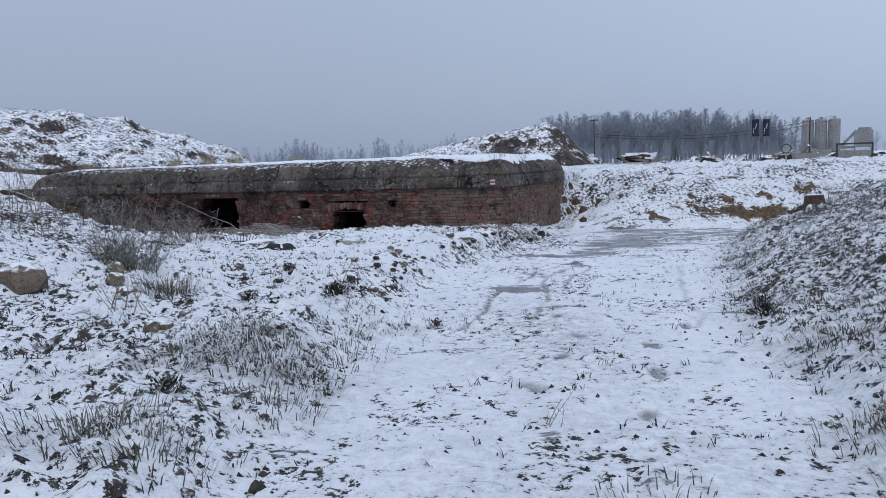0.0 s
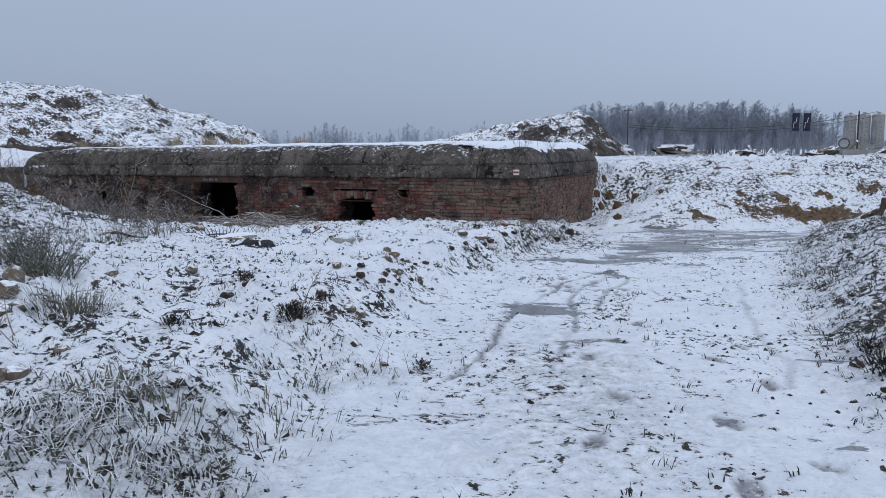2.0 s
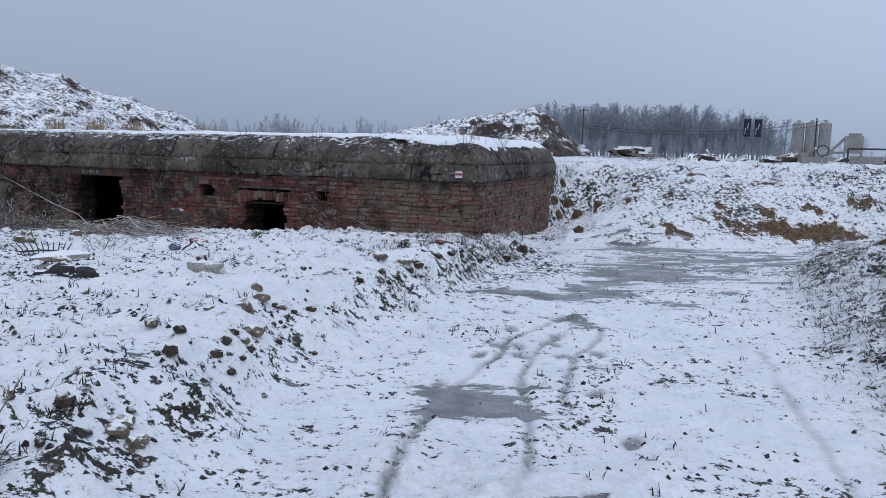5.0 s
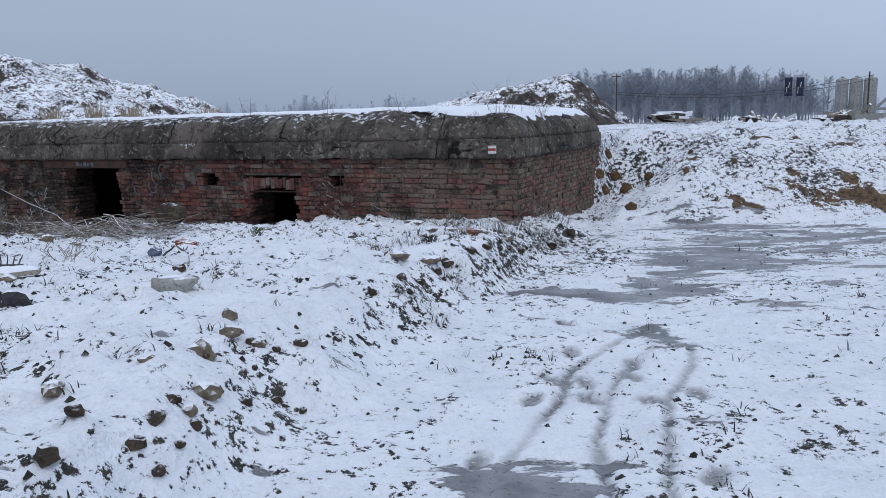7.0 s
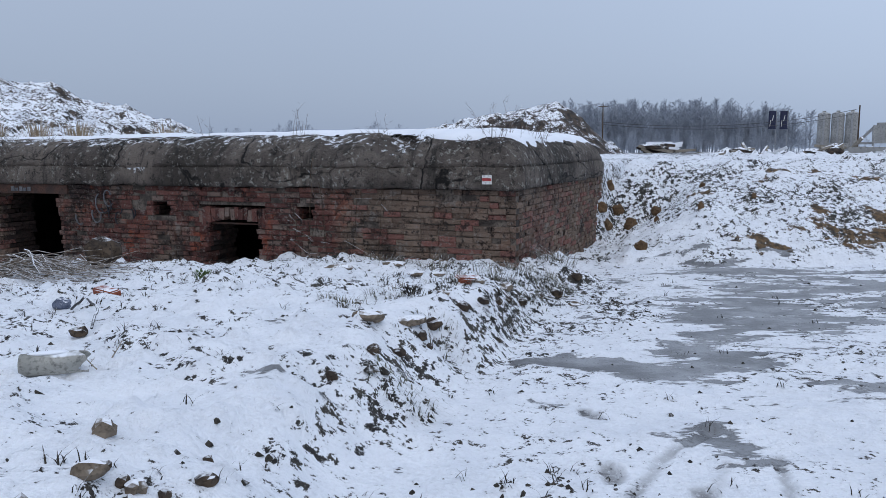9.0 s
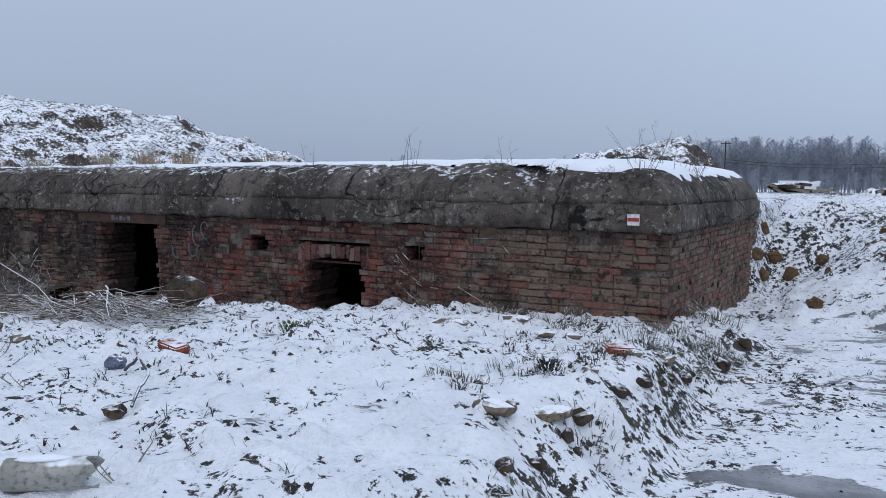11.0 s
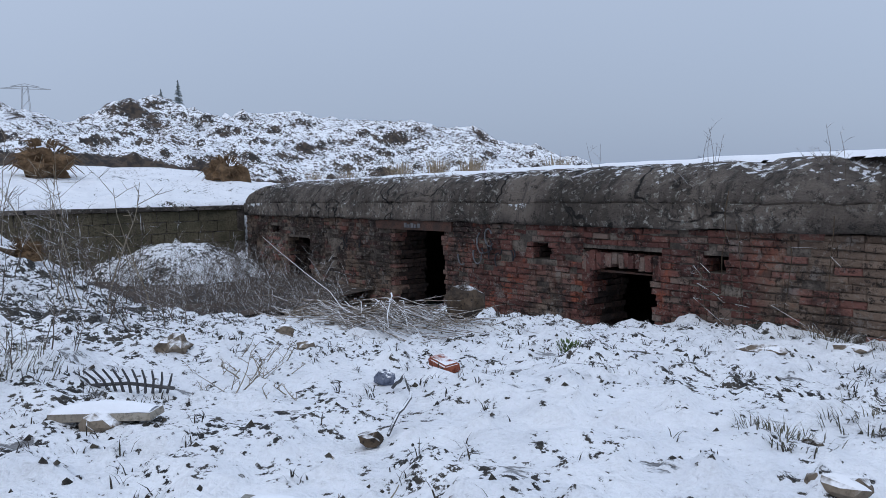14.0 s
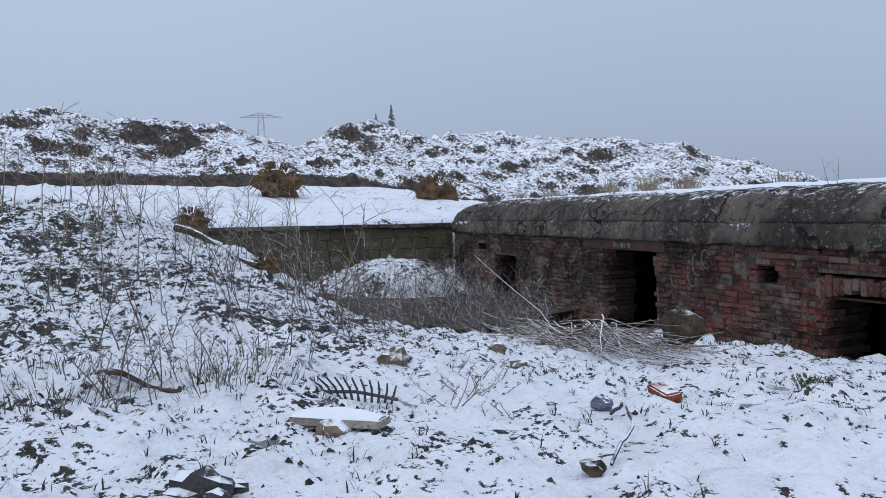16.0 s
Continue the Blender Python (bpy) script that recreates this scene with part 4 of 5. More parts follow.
# broken basket-like grate with bent ribs
gx0, gy0 = -3.87, 14.16
grate = empty("bent_grate", pose(gx0, gy0, gz(gx0, gy0) - 0.01, 0, 0, 25), "bent dark grate with upright ribs", "grate")
for k in range(12):
    t = k / 11 - 0.5
    part("rib", Mb().tube([(t * 0.52, 0.02, 0), (t * 0.60, -0.01, 0.09), (t * 0.70 - 0.02, -0.05, 0.17 - 0.12 * t * t)], 0.010, 0.006, 4), M_DARKMETAL, grate)
part("rail", Mb().tube([(-0.30, -0.01, 0.05), (0, 0.03, 0.06), (0.32, -0.01, 0.04)], 0.012, 0.012, 5), M_DARKMETAL, grate)

# rag with a bent cable
rag = thing("rag", Mb().rock((0, 0, 0), 0.07, 0.055, 0.06, 0.5, 3), M_RAG, "crumpled blue-grey rag in the snow", "rag", m=pose(-2.68, 15.28, gz(-2.68, 15.28) + 0.04))
pts = []
for k in range(15):
    t = k / 14
    x, y = -2.55 + 0.62 * t + 0.10 * math.sin(math.pi * t), 15.18 - 0.96 * t + 0.06 * math.sin(math.pi * t)
    pts.append((x, y, gz(x, y) + 0.02 + 0.10 * math.sin(math.pi * t) ** 0.7))
thing("cable", Mb().tube(pts, 0.011, 0.009, 6), M_BLACK, "bent black cable lying on the snow", "cable")
stone(-2.0, 14.16, 0.07, 0.055, 0.04, material=M_CLOD, name="clod", label="clod of brown earth and roots", cat="clod", rough=0.6)

# crumpled black plastic
for x, y, r in ((-2.95, 12.66, 0.20), (-2.62, 12.55, 0.14)):
    thing("plastic_sheet", Mb().rock((0, 0, 0), r, r * 0.6, 0.09, 0.9, 3), M_BLACK, "crumpled black plastic sheet under snow", "plastic sheet", "plastic scraps", m=pose(x, y, gz(x, y) - 0.005, 0, 0, 20))

# broken pipe
px0, py0 = -1.68, 13.19
pipe = empty("broken_pipe", pose(px0, py0, gz(px0, py0) + 0.05, 0, 0, 15), "broken piece of pale clay pipe", "pipe")
mb = Mb()
for k in range(15):
    a = 2 * math.pi * k / 14
    for x, r in ((-0.17, 0.068), (0.17, 0.068), (0.17, 0.055), (-0.17, 0.055)):
        mb.v.append((x + 0.03 * math.sin(a * 3) * (x > 0), r * math.cos(a), r * math.sin(a)))
mb.f = [[k * 4 + j, k * 4 + 4 + j, k * 4 + 4 + (j + 1) % 4, k * 4 + (j + 1) % 4] for k in range(14) for j in range(4)]
part("shell", mb, M_PIPE, pipe, "", True)
part("snow", Mb().rock((-0.02, 0, 0.066), 0.12, 0.035, 0.012, 0.2), M_SNOW, pipe, "snow on the pipe", True)


# ---- vegetation ----
def stem(mb, p, height, lean, r, rnd, twigs=4, sides=3):
    """A thin wavering stem with side twigs."""
    a = rnd.uniform(0, 6.28)
    q, pts = Vector(p), [Vector(p)]
    d = Vector((math.cos(a) * lean, math.sin(a) * lean, 1)).normalized()
    n = 5
    for k in range(n):
        d = (d + Vector((rnd.uniform(-1, 1), rnd.uniform(-1, 1), rnd.uniform(-0.3, 0.3))) * 0.16).normalized()
        q = q + d * height / n
        pts.append(q)
    mb.tube(pts, r, r * 0.35, sides, False)
    for _ in range(twigs):
        k = rnd.randint(1, n - 1)
        b = rnd.uniform(0, 6.28)
        o = pts[k].lerp(pts[k + 1], rnd.random())
        l = height * rnd.uniform(0.12, 0.34)
        e = Vector((math.cos(b) * 0.8, math.sin(b) * 0.8, rnd.uniform(0.3, 1.0))).normalized() * l
        m = o + e * 0.5 + Vector((0, 0, l * 0.05))
        mb.tube([o, m, o + e], r * 0.5, r * 0.25, 3, False)
        for _ in range(2):
            f = Vector((rnd.uniform(-1, 1), rnd.uniform(-1, 1), rnd.uniform(0, 1))).normalized() * l * 0.4
            mb.tube([m, m + f], r * 0.3, r * 0.2, 3, False)
    return mb


def shrub(x, y, n, h, spread, seed, label, name="shrub", material=None, group="bare shrubs", twigs=6, r=0.006, lean=0.35):
    rnd = random.Random(seed)
    z = gz(x, y)
    mb = Mb()
    for _ in range(n):
        a, d = rnd.uniform(0, 6.28), spread * rnd.random() ** 0.6
        sx, sy = d * math.cos(a), d * math.sin(a)
        stem(mb, (sx, sy, gz(x + sx, y + sy) - z - 0.03), h * rnd.uniform(0.45, 1.1), lean, r * rnd.uniform(0.7, 1.3), rnd, twigs)
    return thing(name, mb, material or M_TWIG, label, "shrub", group, m=pose(x, y, z))


k = 0
for x, y, n, h, sp in ((-8.0, 18.4, 30, 1.1, 1.0), (-9.3, 19.6, 30, 1.25, 1.1), (-6.6, 17.2, 26, 0.85, 0.9), (-7.6, 16.3, 22, 0.8, 0.9), (-9.0, 17.4, 26, 1.0, 1.0), (-10.5, 20.8, 26, 1.2, 1.0),
                       (-9.8, 21.6, 24, 1.35, 0.8), (-8.3, 20.3, 24, 1.3, 0.9), (-6.9, 19.3, 22, 1.0, 0.8), (-11.6, 18.6, 20, 1.0, 1.0), (-10.6, 16.6, 18, 0.9, 1.0), (-5.6, 15.6, 14, 0.55, 0.6),
                       (-5.0, 14.0, 14, 0.45, 0.5), (-8.4, 14.9, 14, 0.8, 0.9), (-12.0, 20.8, 20, 1.1, 1.0), (-5.7, 18.2, 18, 0.8, 0.6), (-6.3, 13.4, 14, 0.7, 0.8), (-4.7, 13.1, 14, 0.5, 0.4), (-10.4, 22.2, 24, 1.2, 0.7), (-11.6, 21.7, 26, 0.9, 0.9), (-8.9, 21.2, 24, 1.0, 0.6), (-7.7, 20.6, 20, 0.9, 0.5), (-7.0, 15.0, 18, 0.7, 0.8)):
    k += 1
    shrub(x, y, int(n * 1.15), h * 1.05, sp, k, "bare frosted shrub with dense thin twigs", twigs=8)
for x, y, n, h, sp in ((-9.2, 14.3, 7, 1.5, 0.9), (-10.8, 14.8, 7, 1.6, 1.0), (-7.4, 13.9, 6, 1.3, 0.8), (-6.4, 15.9, 5, 1.5, 0.6), (-8.9, 15.9, 6, 1.6, 0.9), (-11.8, 16.2, 6, 1.5, 0.9)):
    k += 1
    shrub(x, y, n, h, sp, k, "tall bare weed stems with frost", "tall_weed", M_STALK, "tall weeds", 5, 0.008, 0.18)
shrub(-5.4, 9.6, 8, 1.5, 0.5, 201, "tall dry reed stems with frost", "tall_weed", M_STALK, "tall weeds", 1, 0.006, 0.12)
shrub(-3.0, 7.0, 9, 0.5, 0.3, 202, "dry branching weed by the stones", "dry_weed", M_STALK, "dry weeds", 4, 0.006, 0.6)


def tuft(x, y, n, h, spread, seed, label="frosted dry grass tuft", material=None):
    rnd = random.Random(seed)
    z = gz(x, y)
    mb = Mb()
    for _ in range(n):
        a, d = rnd.uniform(0, 6.28), spread * rnd.random() ** 0.7
        b = a + rnd.uniform(-0.8, 0.8)
        sx, sy = d * math.cos(a), d * math.sin(a)
        mb.blade((sx, sy, gz(x + sx, y + sy) - z - 0.01), (math.cos(b), math.sin(b)), 0.0035, h * rnd.uniform(0.4, 1.1), h * rnd.uniform(0.3, 1.3))
    return thing("grass_tuft", mb, material or M_GRASS, label, "grass", "grass tufts", m=pose(x, y, z))


def arching_clump(x, y, n, length, spread, seed, label="clump of long arching grass under frost"):
    """Long blades that rise, bend over and droop."""
    rnd = random.Random(seed)
    z = gz(x, y)
    mb = Mb()
    for _ in range(n):
        a, d = rnd.uniform(0, 6.28), spread * rnd.random() ** 0.6
        px, py = d * math.cos(a), d * math.sin(a)
        b = a + rnd.uniform(-1.2, 1.2)
        l, w = length * rnd.uniform(0.5, 1.2), rnd.uniform(0.0035, 0.007)
        dx, dy = math.cos(b), math.sin(b)
        base = gz(x + px, y + py) - z - 0.01
        i = len(mb.v)
        for t, out, up in ((0, 0, 0), (0.35, 0.16, 0.30), (0.7, 0.45, 0.36), (1, 0.78, 0.16)):
            q = w * (1 - 0.75 * t)
            cx, cy, cz = px + dx * l * out, py + dy * l * out, base + l * up * rnd.uniform(0.75, 1.15)
            mb.v += [(cx - dy * q, cy + dx * q, cz), (cx + dy * q, cy - dx * q, cz + 0.2 * q)]
        mb.f += [[i + 2 * m, i + 2 * m + 1, i + 2 * m + 3, i + 2 * m + 2] for m in range(3)]
    return thing("grass_clump", mb, M_FROST, label, "grass", "grass clumps", m=pose(x, y, z))


for j, (x, y, n, l, sp) in enumerate(((-1.39, 5.83, 330, 0.42, 0.34), (-1.77, 5.95, 260, 0.40, 0.30), (-1.5, 5.4, 260, 0.36, 0.34), (-1.05, 5.55, 160, 0.30, 0.25), (-2.0, 5.5, 180, 0.34, 0.3), (-2.45, 3.3, 240, 0.40, 0.3), (-1.01, 7.2, 150, 0.22, 0.3), (-1.0, 7.84, 140, 0.2, 0.3),
                                      (-0.52, 7.59, 110, 0.18, 0.25), (2.6, 4.1, 150, 0.24, 0.3), (0.35, 13.67, 120, 0.2, 0.25), (1.55, 17.1, 120, 0.22, 0.25), (2.1, 18.2, 140, 0.25, 0.25))):
    arching_clump(x, y, int(0.6 * n), 0.85 * l, sp, 800 + j)
shrub(-3.64, 8.89, 70, 0.42, 0.22, 830, "rounded frosted bush of dense twigs", "frosted_bush", M_FROST, "frosted bushes", 8, 0.005, 0.6)
shrub(-3.94, 9.04, 70, 0.48, 0.22, 831, "rounded frosted bush of dense twigs", "frosted_bush", M_FROST, "frosted bushes", 8, 0.005, 0.6)

k = 300
for x, y, n, h, sp in ((-1.15, 4.65, 160, 0.12, 0.35), (-1.9, 3.9, 200, 0.16, 0.4), (-2.4, 3.2, 240, 0.2, 0.35), (-1.5, 3.6, 160, 0.14, 0.3), (-3.0, 8.0, 260, 0.25, 0.3),
                       (-0.9, 6.3, 160, 0.12, 0.4), (0.9, 3.3, 90, 0.1, 0.35), (2.3, 4.0, 220, 0.14, 0.4), (2.2, 3.2, 260, 0.16, 0.4), (2.9, 5.6, 120, 0.12, 0.3), (-4.6, 13.6, 200, 0.2, 0.5), (-5.0, 12.7, 220, 0.2, 0.6),
                       (0.2, 15.6, 90, 0.1, 0.3), (0.75, 16.2, 120, 0.12, 0.3), (1.2, 17.2, 160, 0.14, 0.3), (1.9, 18.2, 160, 0.16, 0.35), (-0.2, 15.1, 110, 0.09, 0.25), (0.6, 14.9, 90, 0.1, 0.2), (1.6, 17.9, 120, 0.14, 0.3), (2.2, 19.0, 140, 0.2, 0.3), (-0.2, 18.8, 120, 0.14, 0.4), (0.5, 18.4, 120, 0.14, 0.4)):
    k += 1
    tuft(x, y, n, h, sp, k)


def leafy(x, y, n, h, seed, label, material=None, stalk=0.0):
    """A low rosette of dark frosted leaves."""
    rnd = random.Random(seed)
    ob = empty("leafy_weed", pose(x, y, gz(x, y)), label, "weed", "leafy weeds")
    mb = Mb()
    for _ in range(3 * n):
        a = rnd.uniform(0, 6.28)
        d = h * 0.8 * rnd.random() ** 0.7
        mb.blade((d * math.cos(a), d * math.sin(a), rnd.uniform(0, h * 0.6)), (math.cos(a), math.sin(a)), rnd.uniform(0.005, 0.010), h * rnd.uniform(0.05, 0.3), h * rnd.uniform(0.1, 0.3))
    part("leaves", mb, material or M_LEAF, ob)
    if stalk:
        part("stalk", stem(Mb(), (0, 0, 0), stalk, 0.5, 0.006, rnd, 2), M_STALK, ob)
    return ob


leafy(-1.24, 8.3, 110, 0.2, 401, "dark leafy weed with a tall dry stalk", None, 0.5)
leafy(-2.1, 7.9, 50, 0.12, 402, "small dark frosted weed")
leafy(-1.9, 16.7, 60, 0.13, 403, "small green plant in the snow", M_GREEN)
leafy(3.1, 7.4, 90, 0.18, 404, "dark frosted weed at the mound foot")
leafy(3.4, 8.2, 60, 0.16, 405, "dark frosted weed at the mound foot")
leafy(0.35, 15.5, 60, 0.13, 406, "frosted green weed on the bank")
leafy(-1.75, 4.6, 70, 0.14, 407, "dark weed among dry grass")
leafy(-0.15, 7.75, 40, 0.1, 408, "small green weed by the track")
leafy(-1.95, 9.3, 50, 0.13, 409, "small dark frosted weed")
shrub(-0.48, 7.74, 4, 0.34, 0.08, 410, "thin upright weed with buds", "dry_weed", M_STALK, "dry weeds", 3, 0.004, 0.2)
shrub(-0.2, 7.6, 4, 0.2, 0.1, 411, "thin upright weed with buds", "dry_weed", M_STALK, "dry weeds", 3, 0.004, 0.4)
shrub(0.55, 4.4, 4, 0.22, 0.1, 412, "thin upright weed with buds", "dry_weed", M_STALK, "dry weeds", 3, 0.004, 0.4)
shrub(-1.5, 13.4, 3, 0.25, 0.1, 413, "bent dry twig in the snow", "dry_weed", M_STALK, "dry weeds", 2, 0.006, 0.9)
shrub(-3.2, 14.6, 12, 0.32, 0.35, 414, "dry branching weeds in the snow", "dry_weed", M_STALK, "dry weeds", 4, 0.006, 1.0)
shrub(-3.6, 15.0, 10, 0.3, 0.3, 415, "dry branching weeds in the snow", "dry_weed", M_STALK, "dry weeds", 4, 0.006, 1.0)

# small clods, leaves and grass scattered over the snow
rnd = random.Random(77)
N = 105000
sx = np.random.uniform(-12, 12, N)
sy = np.random.uniform(1.5, 25, N)
dens = bare_mask(sx, sy) + 0.35 * grass_mask(sx, sy) - sstep(ice_mask(sx, sy), 0.25, 0.5)
lx_, ly_ = to_bunker(sx, sy)
ok = (np.random.rand(N) < np.clip(dens * 0.9 - 0.22 + 0.25 * vnoise(sx * 1.7, sy * 1.7, 91), 0.02, 1)) & ~((ly_ > -0.05) & (lx_ < X_RIGHT + 0.1))
ok &= np.random.rand(N) < np.clip(1.25 - np.hypot(sx, sy - 6) / 24, 0.25, 1)
sx, sy = sx[ok], sy[ok]
sz = ground_height(sx, sy)
blades, clods = Mb(), Mb()
for x, y, z in zip(sx, sy, sz):
    if rnd.random() < (0.6 if x < float(road_edge(y)) else 0.85):
        r = rnd.uniform(0.006, 0.028) * (1.0 + 1.2 * rnd.random() ** 2 * math.exp(-((float(road_edge(y)) - x - 0.1) / 0.45) ** 2))
        i = len(clods.v)
        for a in range(5):
            w = a * 1.257 + rnd.uniform(-0.4, 0.4)
            q = r * rnd.uniform(0.7, 1.5)
            clods.v.append((x + q * math.cos(w), y + q * math.sin(w), z - 0.008))
        clods.v.append((x + rnd.uniform(-0.3, 0.3) * r, y + rnd.uniform(-0.3, 0.3) * r, z + r * rnd.uniform(0.4, 0.9)))
        clods.f += [[i + a, i + (a + 1) % 5, i + 5] for a in range(5)]
    else:
        for _ in range(rnd.randint(3, 7)):
            a = rnd.uniform(0, 6.28)
            h = rnd.uniform(0.02, 0.075)
            blades.blade((x + rnd.uniform(-0.04, 0.04), y + rnd.uniform(-0.04, 0.04), z - 0.005), (math.cos(a), math.sin(a)), rnd.uniform(0.002, 0.005), h, h * rnd.uniform(0.4, 1.6))
thing("scattered_grass", blades, M_LEAF, "short dead grass sticking through the snow", "grass", kind="stuff")
thing("scattered_clods", clods, M_LEAF, "small dark clods showing through the snow", "clods", kind="stuff")

# frosted grass over the mound beside the track
mg = Mb()
mx, my = np.random.uniform(2, 10.5, 9000), np.random.uniform(3, 18, 9000)
ok = (mx - mound_foot(my) > -0.25 + 0.5 * np.random.rand(9000)) & (vnoise(mx * 1.3, my * 1.3, 92) > -0.55)
mx, my = mx[ok], my[ok]
for x, y, z in zip(mx, my, ground_height(mx, my)):
    a0 = rnd.uniform(2.2, 4.6)
    for _ in range(4):
        a = a0 + rnd.uniform(-0.7, 0.7)
        h = rnd.uniform(0.03, 0.09)
        mg.blade((x + rnd.uniform(-0.06, 0.06), y + rnd.uniform(-0.06, 0.06), z - 0.008), (math.cos(a), math.sin(a)), rnd.uniform(0.003, 0.006), h, h * rnd.uniform(0.8, 2.2))
thing("mound_grass", mg, M_GRASS, "flattened frosted grass on the mound", "grass", kind="stuff")

# pile of cut brushwood in front of the doorway
rnd = random.Random(9)
brush = empty("brush_pile", pose(-4.35, 17.55, 0), "pile of snow-dusted cut branches", "brush pile")
for k in range(170):
    a = radians(-18 + rnd.gauss(0, 20))
    l = rnd.uniform(0.7, 2.1)
    cx, cy = rnd.gauss(0, 0.45), rnd.gauss(0, 0.3)
    lift = rnd.uniform(0.01, 0.17) * math.exp(-(cy / 0.4) ** 2)
    pts = []
    for j in range(5):
        t = j / 4 - 0.5
        x, y = cx + l * t * math.cos(a) + rnd.uniform(-0.02, 0.02), cy + l * t * math.sin(a) + rnd.uniform(-0.02, 0.02)
        z = max(gz(x - 4.35, y + 17.55), -0.10) + lift + 0.10 * math.sin(2.5 * t + cx * 9) * lift / 0.2 + rnd.uniform(-0.02, 0.03) + (0.25 * t if rnd.random() < 0.2 else 0)
        pts.append((x, y, z))
    part("branch", Mb().tube(pts, rnd.uniform(0.004, 0.012), 0.003, 5), M_BRUSH, brush)
long_twig = [(-5.0, 17.6, 0.22), (-5.5, 17.8, 0.38), (-6.0, 17.9, 0.62), (-6.4, 18.05, 0.78)]
thing("leaning_branch", Mb().tube([(-4.6, 17.5, gz(-4.6, 17.5) - 0.02)] + long_twig, 0.007, 0.003, 5), M_TWIG, "long thin branch leaning out of brushwood", "branch")
stone(-3.5, 17.95, 0.2, 0.16, 0.20, material=M_CLOD, name="root_clump", label="torn root clump of earth and grass", cat="root clump", rough=0.6)


# ---- logs and stumps ----
def log(p, q, r, label, name="log"):
    p, q = Vector(p), Vector(q)
    pts = [p.lerp(q, k / 6) + Vector((0, 0, 0.04 * math.sin(k))) for k in range(7)]
    return thing(name, Mb().tube(pts, r, r * 0.8, 9), M_BARK, label, "log", "logs")


def on(x, y, h):
    return (x, y, gz(x, y) + h)


log(on(-10.5, 16.4, 0.15), on(-8.6, 16.3, 0.05), 0.09, "fallen birch log dusted with snow")
log(on(-8.9, 15.3, 0.06), on(-8.0, 15.9, 0.05), 0.05, "thin fallen log dusted with snow")
log(on(-5.2, 13.0, 0.03), on(-4.6, 13.3, 0.03), 0.028, "thin fallen branch dusted with snow")


def root_clump(x, y, z, r, seed, label):
    rnd = random.Random(seed)
    ob = empty("root_stump", pose(x, y, z), label, "stump", "uprooted stumps")
    part("core", Mb().rock((0, 0, r * 0.42), r * 0.72, r * 0.62, r * 0.5, 0.9, 3), M_ROOT, ob)
    for _ in range(80):
        a, e = rnd.uniform(0, 6.28), rnd.uniform(-0.15, 1.3)
        d = Vector((math.cos(a) * math.cos(e), math.sin(a) * math.cos(e), math.sin(e)))
        p = Vector((0, 0, r * 0.45)) + d * r * 0.6
        m = p + d * r * 0.22
        m2 = m + (d + Vector((0, 0, -0.9))) * r * rnd.uniform(0.15, 0.4)
        part("root", Mb().tube([p, m, m2], 0.028 * r, 0.010 * r, 4), M_ROOT, ob)
    return ob


x, y, z = (-21.54, 24.72, 2.42)
root_clump(x, y, gz(x, y) - 0.1, 1.0, 1, "uprooted tree stump with brown hanging roots")
x, y, z = (-18.67, 29.2, 2.09)
root_clump(x, y, gz(x, y) - 0.1, 0.8, 2, "uprooted stump with tangled roots")
root_clump(-9.9, 16.0, gz(-9.9, 16.0), 0.3, 3, "tangle of roots on the overgrown spoil")
root_clump(-8.0, 16.0, gz(-8.0, 16.0) - 0.05, 0.22, 4, "torn brown root clump in the hollow")
x, y = 7.9, 16.1
cut = empty("tree_stump", pose(x, y, gz(x, y) - 0.08), "cut tree stump on the grassy mound", "stump")
part("trunk", Mb().tube([(0, 0, 0), (0.01, 0, 0.12), (0.0, 0.01, 0.34)], 0.26, 0.19, 12), M_BARK, cut)
part("cut_face", Mb().tube([(0, 0.01, 0.338), (0, 0.01, 0.348)], 0.18, 0.175, 12), M_WOOD, cut, "pale sawn face")
for k in range(5):
    a = k * 1.3
    part("root", Mb().tube([(0.15 * math.cos(a), 0.15 * math.sin(a), 0.12), (0.36 * math.cos(a), 0.36 * math.sin(a), 0.02), (0.5 * math.cos(a), 0.5 * math.sin(a), -0.05)], 0.07, 0.03, 6), M_BARK, cut)
shrub(8.3, 16.3, 6, 0.5, 0.3, 416, "bare twigs beside a stump", "dry_weed", M_STALK, "dry weeds", 3, 0.008, 0.6)
shrub(6.6, 15.9, 14, 0.35, 0.4, 417, "dry weeds on the mound", "dry_weed", M_STALK, "dry weeds", 4, 0.006, 0.6)


# ---- plants growing on the roof ----
def roof_plant(lx, ly, n, h, seed, lean=0.5, name="roof_weed", r=0.0038, twigs=3, label="dry frosted weed rooted in the roof"):
    rnd = random.Random(seed)
    p = BUNKER @ Vector((lx, ly, 0))
    z = float(roof_surface(np.array([lx]), np.array([ly]))[0][0])
    mb = Mb()
    for _ in range(n):
        stem(mb, (rnd.uniform(-0.12, 0.12), rnd.uniform(-0.05, 0.05), -0.06), h * rnd.uniform(0.5, 1.1), lean, r, rnd, twigs)
    return thing(name, mb, M_TWIG, label, "weed", "roof weeds", m=pose(p.x, p.y, z))


